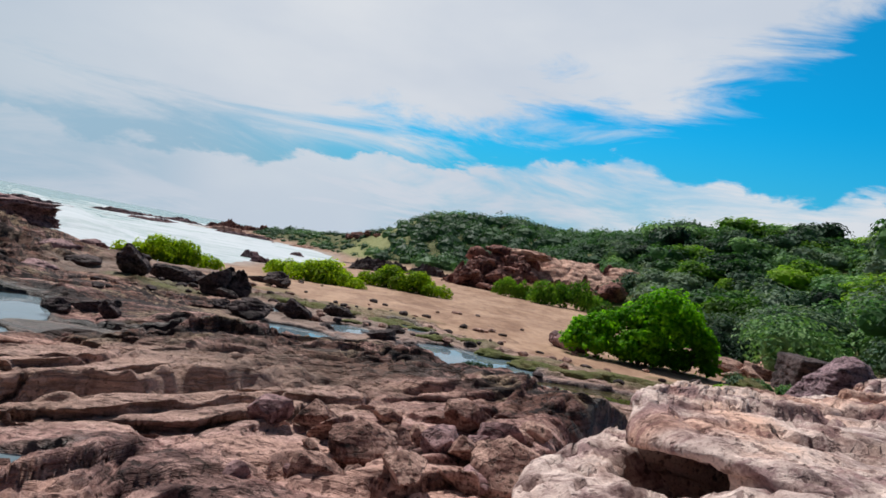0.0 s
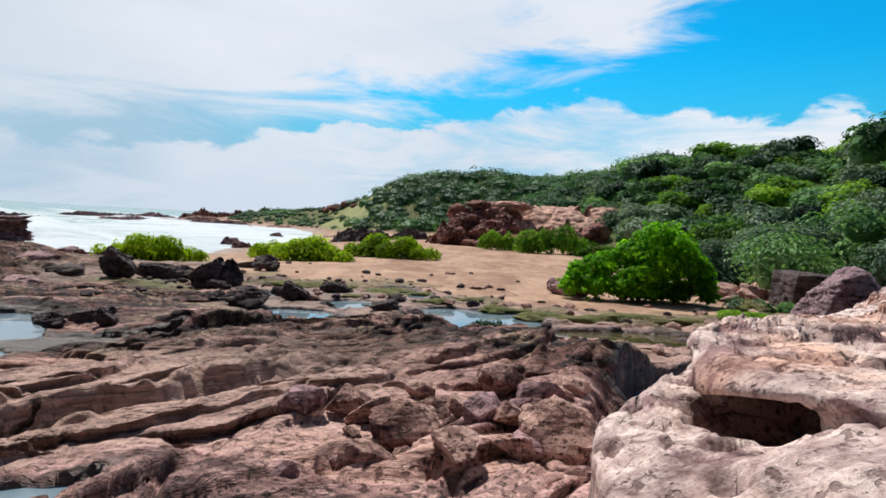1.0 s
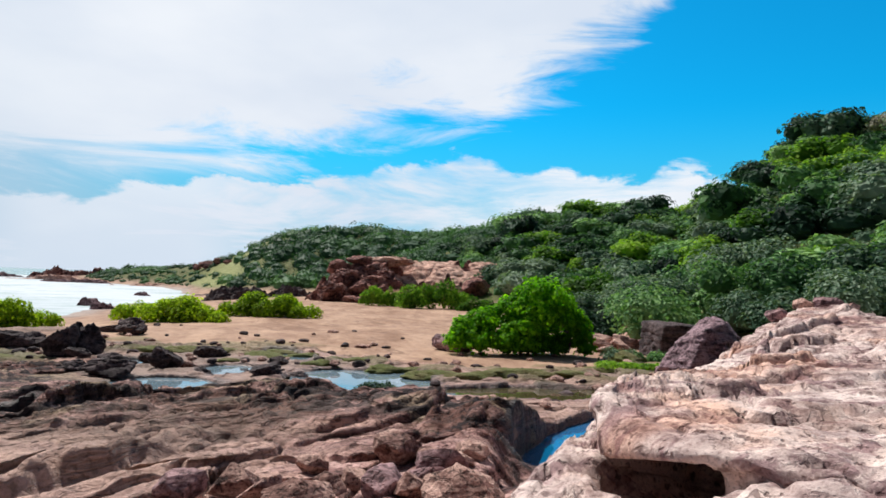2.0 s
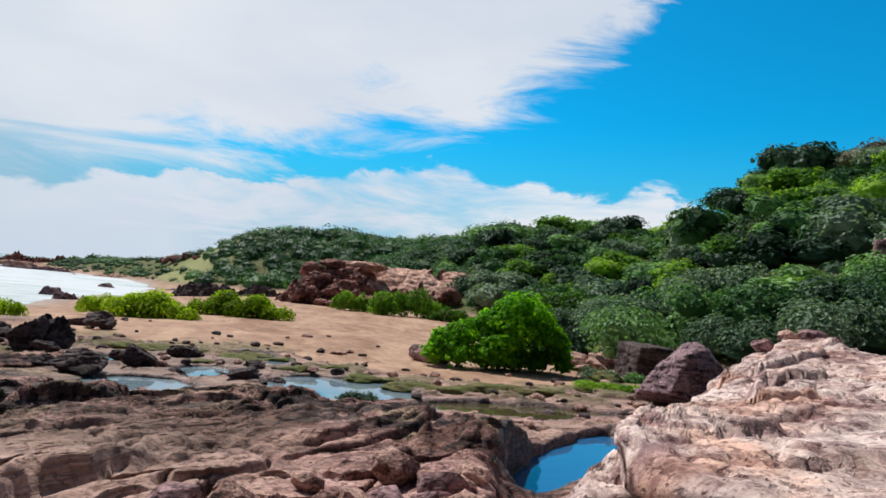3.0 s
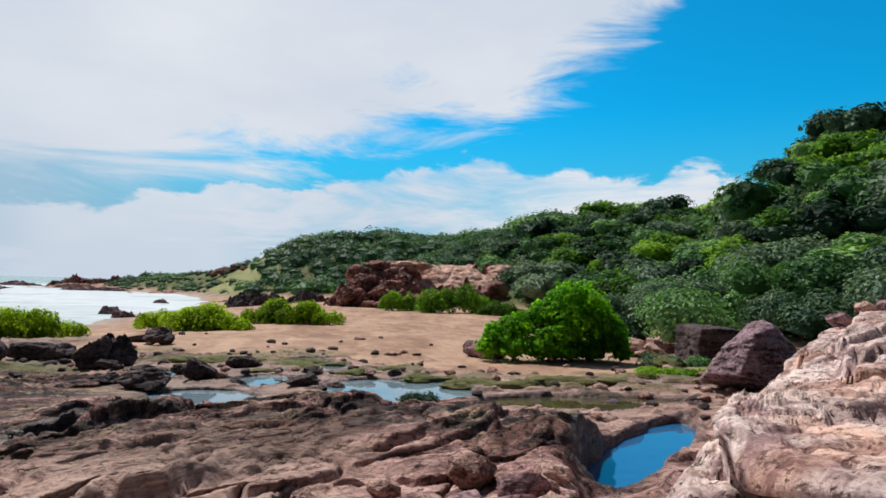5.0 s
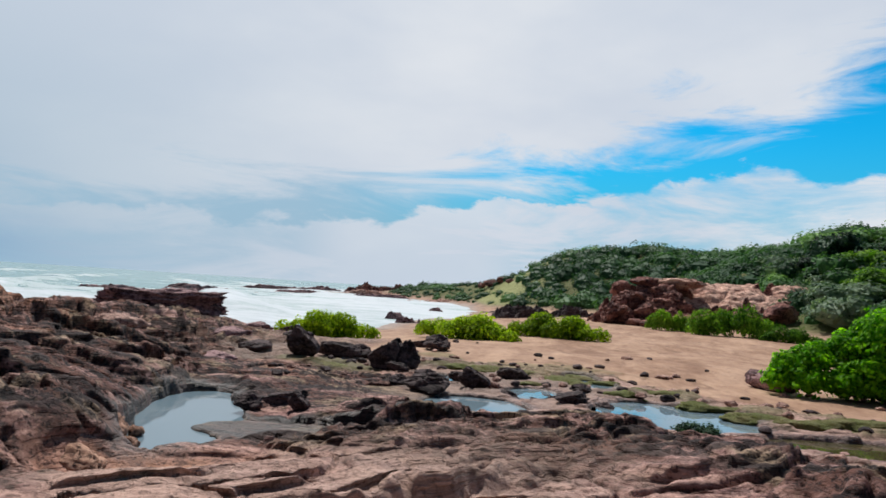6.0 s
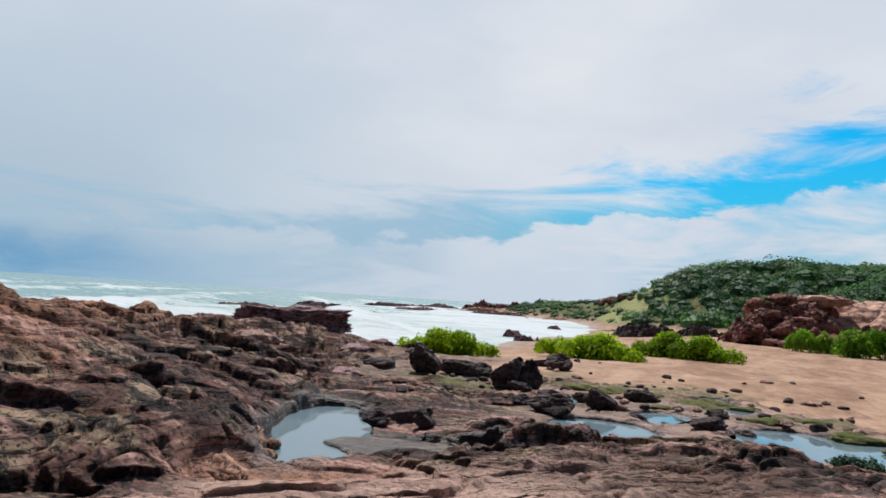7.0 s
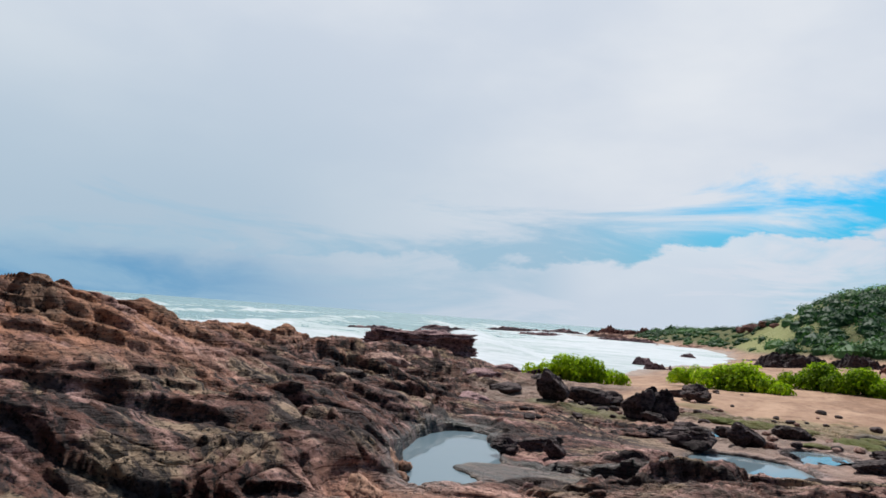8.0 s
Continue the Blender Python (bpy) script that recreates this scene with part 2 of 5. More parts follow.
def rock_material(name, dark, mid, light, scale=1.0, gloss=0.85, bump=0.035, cracked=0.75, blush=None, stain=None, veins=1.0, bedding=(0.8, 3.0, 5.0)):
    m, n, shader, place = material(name)
    info = n.add("ShaderNodeObjectInfo").outputs["Random"]
    shift = n.add("ShaderNodeCombineXYZ")
    n.link(n.math("MULTIPLY", info, 40.0), shift.inputs[0])
    colour, relief = rock_colour(n, n.vmath("ADD", place, shift.outputs[0]), dark, mid, light, scale, 0.72, cracked, veins, bedding)
    if blush:
        colour = n.mix(n.step(n.noise(place, 0.6, 6, 0.6, 0.5), 0.46, 0.66, 0.0, 0.8), colour, n.mix(1.0, colour, blush + (1,), "MULTIPLY"))
    if stain:
        colour = n.mix(n.step(n.noise(n.scaled(place, 1.2, 2.2, 1.6, 0.5), 1.3, 7, 0.66, 0.6), 0.52, 0.60, 0.0, 0.9), colour, n.mix(1.0, colour, stain + (1,), "MULTIPLY"))
    n.link(colour, shader.inputs["Base Color"])
    shader.inputs["Roughness"].default_value = gloss
    shader.inputs["Specular IOR Level"].default_value = 0.22
    n.link(n.bump(relief, 0.9, bump), shader.inputs["Normal"])
    return m


def leaf_material(name, dark, mid, light, through_light=0.45, patches=0.35, share=0.5, single=0.45):
    m = bpy.data.materials.new(name)
    m.use_nodes = True
    n = Nodes(m.node_tree)
    geo = n.add("ShaderNodeNewGeometry")
    each = geo.outputs["Random Per Island"]
    info = n.add("ShaderNodeObjectInfo").outputs["Random"]
    patch = n.noise(geo.outputs["Position"], patches, 4, 0.55)
    tone = n.math("ADD", n.math("MULTIPLY_ADD", each, single, 0.225 - 0.5 * single), n.math("ADD", n.math("MULTIPLY_ADD", n.math("SUBTRACT", patch, 0.5), share * 1.6, 0.25), n.math("MULTIPLY_ADD", info, 0.56, -0.28)))
    colour = n.ramp(tone, [(0.18, dark), (0.48, mid), (0.82, light)])
    body = n.add("ShaderNodeBsdfPrincipled")
    n.link(colour, body.inputs["Base Color"])
    body.inputs["Roughness"].default_value = 0.6
    body.inputs["Specular IOR Level"].default_value = 0.12
    lit = n.add("ShaderNodeBsdfTranslucent")
    n.link(n.mix(1.0, colour, (1.15, 1.3, 0.6, 1), "MULTIPLY"), lit.inputs[0])
    both = n.add("ShaderNodeMixShader")
    both.inputs[0].default_value = through_light
    n.link(body.outputs[0], both.inputs[1])
    n.link(lit.outputs[0], both.inputs[2])
    n.link(both.outputs[0], n.add("ShaderNodeOutputMaterial").inputs[0])
    return m


def water_material(name, tint, rough, ripple, clear=0.6):
    m, n, shader, place = material(name)
    shader.inputs["Base Color"].default_value = tint + (1,)
    shader.inputs["Roughness"].default_value = rough
    shader.inputs["IOR"].default_value = 1.33
    shader.inputs["Transmission Weight"].default_value = clear
    waves = n.noise(n.scaled(place, 1, 0.6, 1), 5.0, 4, 0.5)
    n.link(n.bump(waves, ripple, 0.02), shader.inputs["Normal"])
    return m


def sea_material():
    m, n, shader, place = material("sea_water")
    far = n.vmath("LENGTH", place)
    rows = n.noise(n.scaled(place, 0.035, 0.10, 1, -0.55), 1.0, 6, 0.62, 0.9)
    lace = n.noise(n.scaled(place, 0.22, 0.5, 1, -0.55), 1.0, 9, 0.7, 0.5)
    near = n.add("ShaderNodeAttribute", attribute_name="surf").outputs["Fac"]
    foam = n.math("ADD", n.math("MULTIPLY", rows, 1.0), n.math("ADD", n.math("MULTIPLY", lace, 0.45), n.math("MULTIPLY", near, 0.50)))
    foam = n.step(foam, 0.86, 1.18)
    water = n.mix(rows, (0.09, 0.22, 0.22, 1), (0.24, 0.38, 0.37, 1))
    n.link(n.mix(foam, water, n.mix(lace, (0.34, 0.41, 0.44, 1), (0.70, 0.73, 0.77, 1))), shader.inputs["Base Color"])
    n.link(n.step(foam, 0.0, 1.0, 0.22, 0.8), shader.inputs["Roughness"])
    shader.inputs["IOR"].default_value = 1.33
    n.link(n.bump(n.math("ADD", lace, foam), 0.6, 0.25), shader.inputs["Normal"])
    return m


def bark_material():
    m, n, shader, place = material("bark")
    n.link(n.mix(n.noise(n.scaled(place, 6, 6, 1.5), 3.0, 6), (0.05, 0.035, 0.025, 1), (0.20, 0.15, 0.11, 1)), shader.inputs["Base Color"])
    shader.inputs["Roughness"].default_value = 0.9
    return m


GROUND = ground_material()
BROWN_ROCK = rock_material("brown_rock", (0.024, 0.013, 0.011), (0.20, 0.100, 0.080), (0.58, 0.37, 0.30), 1.6, 0.85, 0.025)
DARK_ROCK = rock_material("dark_rock", (0.009, 0.006, 0.007), (0.028, 0.019, 0.020), (0.12, 0.085, 0.085))
PURPLE_ROCK = rock_material("purple_brown_rock", (0.024, 0.013, 0.015), (0.12, 0.062, 0.064), (0.44, 0.27, 0.27))
RUST_ROCK = rock_material("rust_brown_rock", (0.016, 0.009, 0.007), (0.15, 0.068, 0.044), (0.50, 0.29, 0.20), 1.5, 0.85, 0.04)
SLANT_ROCK = rock_material("dark_purple_rock", (0.012, 0.006, 0.009), (0.066, 0.032, 0.041), (0.36, 0.23, 0.255), 1.4, 0.7, 0.05)
PALE_ROCK = rock_material("pale_limestone", (0.13, 0.075, 0.07), (0.48, 0.35, 0.32), (0.77, 0.62, 0.56), 1.0, 0.9, 0.035, 0.12, (0.98, 0.70, 0.55), (0.48, 0.38, 0.42), 0.25, (1.6, 2.2, 2.6))
RED_ROCK = rock_material("red_rock", (0.016, 0.007, 0.008), (0.095, 0.037, 0.035), (0.40, 0.19, 0.15), 0.42, 0.9, 0.15)
SANDY_RED_ROCK = rock_material("sandy_red_rock", (0.13, 0.060, 0.045), (0.42, 0.22, 0.165), (0.72, 0.46, 0.36), 0.22, 0.9, 0.1)
GREY_ROCK = rock_material("grey_rock", (0.10, 0.085, 0.075), (0.30, 0.25, 0.215), (0.55, 0.49, 0.44))
FRESH_LEAF = leaf_material("fresh_hill_leaf", (0.03, 0.09, 0.008), (0.11, 0.25, 0.022), (0.30, 0.46, 0.06), 0.45, 0.3, 0.6)
BRIGHT_LEAF = leaf_material("bright_leaf", (0.07, 0.23, 0.006), (0.26, 0.56, 0.018), (0.52, 0.76, 0.05), 0.6)
LOW_LEAF = leaf_material("low_bush_leaf", (0.11, 0.19, 0.006), (0.36, 0.49, 0.018), (0.64, 0.70, 0.045), 0.55)
HILL_LEAF = leaf_material("hill_leaf", (0.014, 0.050, 0.020), (0.088, 0.212, 0.068), (0.30, 0.47, 0.19), 0.28, 0.16, 0.8)
DARK_LEAF = leaf_material("dark_leaf", (0.008, 0.028, 0.016), (0.052, 0.118, 0.064), (0.24, 0.32, 0.22), 0.25)
FAR_LEAF = leaf_material("far_leaf", (0.040, 0.100, 0.050), (0.11, 0.235, 0.085), (0.27, 0.41, 0.13), 0.28, 0.07, 0.95, 0.15)
DRY_LEAF = leaf_material("dry_leaf", (0.05, 0.055, 0.04), (0.17, 0.165, 0.12), (0.40, 0.38, 0.30), 0.2)
BARK = bark_material()


def moss_material():
    m, n, shader, place = material("moss")
    tufts = n.noise(place, 22.0, 6, 0.7)
    patch = n.noise(place, 1.6, 5, 0.6)
    colour = n.mix(tufts, (0.016, 0.024, 0.007, 1), (0.22, 0.24, 0.055, 1))
    colour = n.mix(n.step(patch, 0.42, 0.66, 0.0, 0.7), colour, n.mix(tufts, (0.06, 0.045, 0.02, 1), (0.30, 0.24, 0.10, 1)))
    n.link(colour, shader.inputs["Base Color"])
    shader.inputs["Roughness"].default_value = 0.95
    n.link(n.bump(tufts, 1.0, 0.06), shader.inputs["Normal"])
    return m


MOSS = moss_material()
DEEP_WATER = water_material("deep_pool_water", (0.03, 0.16, 0.36), 0.02, 0.06, 0.3)
POOL_WATER = water_material("pool_water", (0.165, 0.230, 0.270), 0.01, 0.04, 0.05)
BROWN_WATER = water_material("brown_pool_water", (0.10, 0.085, 0.04), 0.03, 0.05, 0.35)
SEA = sea_material()


# ---- noise on arrays ----
def mixed(ix, iy, iz, seed):
    """A pseudo-random number from 0 to 1 for each lattice point."""
    h = (ix.astype(np.int64) * 374761393 + iy.astype(np.int64) * 668265263 + iz.astype(np.int64) * 2147483647 + seed * 1274126177) & 0xFFFFFFFF
    h = ((h ^ (h >> 13)) * 1274126177) & 0xFFFFFFFF
    h = ((h ^ (h >> 16)) * 2246822519) & 0xFFFFFFFF
    return ((h ^ (h >> 15)) & 0xFFFFFF) / 16777215.0


def value_noise(x, y, z=None, seed=0):
    """Smooth noise from -1 to 1."""
    x0, y0 = np.floor(x), np.floor(y)
    fx, fy = x - x0, y - y0
    ux, uy = fx * fx * fx * (fx * (fx * 6 - 15) + 10), fy * fy * fy * (fy * (fy * 6 - 15) + 10)
    if z is None:
        zero = np.zeros_like(x0)
        a, b = mixed(x0, y0, zero, seed), mixed(x0 + 1, y0, zero, seed)
        c, d = mixed(x0, y0 + 1, zero, seed), mixed(x0 + 1, y0 + 1, zero, seed)
        return 2 * (a + (b - a) * ux + (c - a) * uy + (a - b - c + d) * ux * uy) - 1
    z0 = np.floor(z)
    fz = z - z0
    uz = fz * fz * fz * (fz * (fz * 6 - 15) + 10)
    total = 0
    for dx in (0, 1):
        for dy in (0, 1):
            for dz in (0, 1):
                w = (ux if dx else 1 - ux) * (uy if dy else 1 - uy) * (uz if dz else 1 - uz)
                total = total + w * mixed(x0 + dx, y0 + dy, z0 + dz, seed)
    return 2 * total - 1


def fbm(x, y, z=None, octaves=4, gain=0.5, seed=0, ridged=False):
    total, amp, norm = 0, 1.0, 0.0
    for k in range(octaves):
        # each octave is turned, so that no lattice lines line up
        c, s = math.cos(0.7 * k + 0.4), math.sin(0.7 * k + 0.4)
        f = 2.03 ** k
        v = value_noise((c * x - s * y) * f + 17.3 * k, (s * x + c * y) * f - 9.1 * k, None if z is None else z * f + 3.7 * k, seed + k)
        total = total + amp * ((1 - 2 * np.abs(v)) if ridged else v)
        norm += amp
        amp *= gain
    return total / norm


def cells(x, y, seed=0):
    """Broken blocks: the gap to the next block (0 on the crack), a number for each block, its tilt, and the way across it."""
    x0, y0 = np.floor(x), np.floor(y)
    first, second = np.full(x.shape, 9.0), np.full(x.shape, 9.0)
    mark, lean, across = np.zeros(x.shape), np.zeros(x.shape), np.zeros(x.shape)
    zero = np.zeros_like(x0)
    for dx in (-1, 0, 1):
        for dy in (-1, 0, 1):
            ix, iy = x0 + dx, y0 + dy
            ox, oy = x - ix - mixed(ix, iy, zero, seed), y - iy - mixed(ix, iy, zero, seed + 1)
            d = np.hypot(ox, oy)
            closer = d < first
            second = np.where(closer, first, np.minimum(second, d))
            first = np.where(closer, d, first)
            m = mixed(ix, iy, zero, seed + 2)
            mark = np.where(closer, m, mark)
            across = np.where(closer, ox, across)
            lean = np.where(closer, ox * (m - 0.5) * 2 + oy * (mixed(ix, iy, zero, seed + 3) - 0.5) * 2, lean)
    return second - first, mark, lean, across


def smooth(v, low, high):
    t = np.clip((v - low) / (high - low), 0, 1)
    return t * t * (3 - 2 * t)


def oval(x, y, cx, cy, rx, ry, turn=0.0):
    """0 at the middle of an oval, 1 on its rim."""
    c, s = math.cos(radians(turn)), math.sin(radians(turn))
    u, v = (x - cx) * c + (y - cy) * s, -(x - cx) * s + (y - cy) * c
    return np.sqrt((u / rx) ** 2 + (v / ry) ** 2)


def along(x, y, points):
    """Distance to a line of (x, y, h) points, and h at its nearest place."""
    best, h = np.full(np.shape(x), 1e9), np.zeros(np.shape(x))
    for (ax, ay, ah), (bx, by, bh) in zip(points, points[1:]):
        dx, dy = bx - ax, by - ay
        t = np.clip(((x - ax) * dx + (y - ay) * dy) / (dx * dx + dy * dy), 0, 1)
        d = np.hypot(x - ax - t * dx, y - ay - t * dy)
        closer = d < best
        best = np.where(closer, d, best)
        h = np.where(closer, ah + t * (bh - ah), h)
    return best, h


# ---- plan of the shore ----
SEA_LEVEL = -0.9
FAR_RIDGE = [(-60, 246, 2.4), (-50, 200, 3.0), (-36, 168, 4.8), (-29, 160, 7.4), (-22, 154, 9.4), (-7, 143, 11.2), (4.9, 133, 11.0), (19, 126, 11.2), (29, 114, 11.8), (33, 102, 12.6), (38, 91, 12.2), (42, 80, 11.0)]
RIGHT_HILL = [(46, 70, 14.5), (48.5, 66, 19.2), (53, 67, 20.4), (58, 62, 21.3), (60, 55, 23.4), (59, 47, 21.3), (60, 38, 17.8), (64, 20, 16), (70, -10, 14)]
LEFT_RIDGE = [(-13, -2, 2.0), (-13.6, 5, 2.3), (-14.3, 8.6, 2.05), (-15.1, 11.6, 1.55), (-18, 17.4, 1.0), (-20, 23, 0.85), (-18.2, 27.5, 0.85), (-16.4, 29.5, 0.1)]
CENTRE_RIDGE = [(-4.9, 13.2, 0.10), (-4.0, 13.4, 0.22), (-3.6, 13.8, 0.26), (-2.7, 12.5, 0.30), (-2.0, 12.7, 0.32), (-1.4, 11.7, 0.34), (-0.85, 11.3, 0.32), (-0.85, 10.6, 0.24)]
POOLS = [   # x, y, half sizes, turn, depth of the bed, water level, wobble
    (-9.38, 12.25, 0.74, 2.25, 27, -0.25, 0.0, 0.45), (-7.75, 12.15, 1.25, 0.62, 12, 0.04, -1, 0.9),
    (0.66, 11.75, 0.45, 2.25, -38.5, -0.45, -0.02, 0.40), (-5.75, 15.8, 1.05, 0.9, 0, -0.12, 0.075, 0.5), (-4.85, 17.6, 0.7, 1.1, 0, -0.12, 0.075, 0.5),
    (-2.2, 16.7, 1.45, 1.5, 20, -0.14, 0.075, 0.4), (-3.7, 20.3, 0.5, 1.3, 20, -0.12, 0.075, 0.5), (1.1, 15.3, 2.1, 0.75, 4, -0.04, 0.045, 0.4), (-7.0, 18.8, 0.7, 0.5, 0, -0.1, 0.075, 0.5), (-5.35, 6.5, 0.75, 0.28, 38, 0.16, -1, 0.5)]


def shoreline(y):
    return np.interp(y, [-60, 0, 12, 20, 27, 33, 42, 50, 60, 75, 100, 130, 150, 165, 180, 200, 230, 262, 420, 3000],
                     [-34, -33, -32, -30, -25, -21, -20.5, -20, -20.8, -21, -24, -30, -37, -50, -64, -80, -96, -96, 40, 900])


def band(x):
    """The y of the mossy strand line between the rock flat and the sand."""
    return np.interp(x, [-12, -8, -5, -3.2, -1, 1.5, 4, 7, 12], [20.5, 22.2, 21.8, 20.6, 18.2, 17.5, 17.9, 18.6, 20])


def hills(x, y):
    d, h = along(x, y, FAR_RIDGE)
    w = np.interp(y, [90, 140, 250], [46, 44, 40])
    one = h * (1 - smooth(d, 0, w)) ** 1.15
    d, h = along(x, y, RIGHT_HILL)
    two = h * np.clip(1 - d / 52, 0, 1) ** 1.12
    flank = (y - 66) * 0.636 - (x - 48.5) * 0.771                     # the steep side over the gully
    two = two * (1 - 0.70 * smooth(flank, 1.5, 15))
    two = two * (1 - 0.9 * np.exp(-oval(x, y, 7.0, 60, 9.5, 17, -12) ** 4))          # low ground before the red outcrop
    lumps = fbm(x / 17, y / 17, octaves=3, seed=41)
    both = np.maximum(one, two) + 0.12 * np.minimum(one, two)
    return np.maximum(both * (1 + 0.10 * lumps) - 0.25, 0)


def ground(x, y):
    """Height of the ground with all its masks: z, sand, moss, wet, orange, earth, dark, overhang."""
    inland = x - shoreline(y)
    strata_p = 0.75 * x - 0.66 * y          # across the rock beds
    strata_q = 0.66 * x + 0.75 * y          # along them
    n1 = fbm(x / 3.1, y / 3.1, octaves=4, seed=1)
    n2 = fbm(x / 0.9, y / 0.9, octaves=4, seed=7)
    n3 = fbm(x / 0.9, y / 0.9, octaves=2, seed=7)
    shelf = 1 - smooth(y + 0.35 * x + 1.2 * n1, 9.6, 13.2)             # higher rock towards the viewer
    shelf = shelf * (1 - smooth(x, -0.2, 0.8)) * (1 - np.exp(-(oval(x, y, -8.7, 12.6, 1.7, 2.9, 15) ** 4)))
    z = 0.10 + 0.30 * shelf + 0.05 * n1
    # raised rocks on the seaward side
    d, h = along(x, y, LEFT_RIDGE)
    crest = np.interp(y, [-2, 8.6, 11.6, 17.4, 23, 29], [-13, -14.3, -15.1, -18, -20, -18])
    seaward = x < crest
    width = np.where(seaward, 11.0, np.interp(y, [0, 10, 20, 28], [5.2, 4.3, 6.0, 4.5]))
    rise = np.clip(1 - d / width, 0, 1)
    left = h * rise ** 1.25
    over = smooth(crest - x, -0.4, 2.2)                                 # past the crest the rock falls to the sea
    z = (z + left * (1 - 0.12 * smooth(left, 0, 1))) * (1 - over) + np.maximum(left, -1.6) * over
    foot = np.exp(-(oval(x, y, -10.3, 10.4, 1.25, 2.2, 25) ** 6))            # block of rock beside the pool
    z = z + 0.38 * foot
    apron = np.exp(-(oval(x, y, -7.95, 9.6, 1.25, 0.80, 35) ** 4))          # smooth low apron before the pool
    z = z * (1 - apron) + 0.03 * apron
    d, h = along(x, y, CENTRE_RIDGE)
    ridge = np.exp(-(d / 1.05) ** 2)
    z = z + h * ridge
    rugged = np.clip(np.exp(-(d / 1.1) ** 4) + np.exp(-(oval(x, y, -5.6, 12.0, 2.6, 1.7, -20) ** 4)), 0, 1)
    # fall to the sea
    rocky_left = smooth(-x, 12.0, 14.5) * (1 - smooth(y, 27, 31))
    dune = -0.95 + 1.02 * smooth(inland, -2, 17) + 0.10 * fbm(x / 9, y / 9, octaves=3, seed=12)
    land = smooth(y, 24, 34)
    z = z * (1 - land) + dune * land
    z = np.where(inland < 0, np.minimum(z, -0.9 + 0.10 * inland), z)
    # masks
    sand = smooth(y - band(x) + 0.9 * n1 + 0.35 * n2, 0.3, 1.2) * (1 - rocky_left * (1 - smooth(y, 24, 30)))
    sand = sand * (1 - smooth(x, 5.5, 9) * (1 - smooth(y, 34, 40)) * 0.6)
    sand = sand * np.maximum(smooth(x, -12.3, -10.6), smooth(y, 27.5, 30.5))
    strand = np.abs(y - band(x) + 0.25)
    moss = (1 - smooth(strand + 0.8 * n1, 0.75, 1.55)) * smooth(n2 + 0.25 * n1, -0.02, 0.22) * smooth(x, -12.5, -10.5) * (1 - smooth(x, 7.5, 9))
    tufts = smooth(fbm(x / 1.7, y / 1.7, octaves=3, seed=77), 0.32, 0.5) * (1 - smooth(np.abs(y - band(x) - 0.6), 1.0, 3.2))
    moss = np.maximum(moss, 0.85 * tufts * (x > -12))
    moss = np.maximum(moss, (1 - smooth(oval(x, y, -10.2, 19.2, 1.7, 0.8, -10) + 0.3 * n2, 0.7, 1.0)))
    moss = np.maximum(moss, (1 - smooth(oval(x, y, 5.6, 19.4, 1.6, 1.7) + 0.4 * n2, 0.6, 1.1)))
    moss = 0.6 * moss
    rock = (1 - sand) * (1 - land * 0.7)
    # rock relief: long worn slabs that lean and overlap, wavy beds that break off in ledges, and jagged patches
    rough = (0.60 + 0.40 * smooth(z, 0.05, 0.35)) * (1 - 0.5 * smooth(y, 14.5, 16.0) * smooth(x, -7.5, -6)) * (1 - 0.95 * apron)
    seaside = smooth(-x - 0.25 * (10 - y) * (y < 10), 8.0, 10.5)
    slab = np.exp(-(oval(x, y, -5.9, 9.0, 2.3, 3.6, -43) ** 4))             # worn slabs of the near shelf
    broken = smooth(fbm(x / 1.7, y / 1.7, octaves=3, seed=99), -0.05, 0.28) * (1 - 0.8 * slab)
    broken = np.maximum(broken, rugged)
    p, q = strata_p + 0.20 * n3 + (0.8 + 0.3 * seaside) * n1, strata_q + 0.5 * n1
    body = fbm(p / 2.0, q / 4.6, octaves=4, gain=0.45, seed=23)
    humps = np.abs(fbm(x / 2.1 + 0.3 * n1, y / 2.4, octaves=3, gain=0.4, seed=27))
    gap1, mark1, lean1, across1 = cells(p / 1.25 + 0.14 * n3, q / 3.6 + 0.10 * n3, 93)
    gap3, mark3, lean3, across3 = cells(p / 0.50 + 0.16 * n3, q / 1.5 + 0.10 * n3, 97)
    worn = 1 - 0.5 * slab
    # each slab dips away from its broken front edge
    dip = 0.09 + 0.07 * seaside
    slabs = worn * (0.11 * (mark1 - 0.5) + 0.05 * lean1 + dip * across1) * smooth(gap1, 0.0, 0.13) + 0.06 * (smooth(gap1, 0.0, 0.4) - 0.7) - 0.08 * (1 - smooth(gap1, 0.0, 0.06)) * smooth(n1 + 0.5 * n2, -0.5, 0.1)
    plates = worn * (0.055 * (mark3 - 0.5) + 0.03 * lean3 + 0.08 * across3) * smooth(gap3, 0.0, 0.2) + 0.04 * (smooth(gap3, 0.0, 0.45) - 0.7) - 0.04 * (1 - smooth(gap3, 0.0, 0.08)) * smooth(n2, -0.3, 0.2)
    some = smooth(fbm(x / 1.3, y / 1.3, octaves=2, seed=103), -0.25, 0.2)
    rough = rough * (1 + 0.30 * smooth(-x, 10.8, 13.0) * smooth(y, 12.0, 16.0) * (1 - smooth(y, 24, 28)))     # taller ledges by the sea
    level = z + rock * rough * ((0.22 * body * (1 - 0.35 * slab)) * (1 - seaside) + (0.26 * humps + 0.10 * body - 0.06) * seaside + slabs + plates * np.maximum(some, 0.8 * seaside) * (1 - 0.4 * slab))
    size = 0.125 + 0.03 * fbm(x / 5, y / 5, octaves=2, seed=29) + 0.085 * seaside
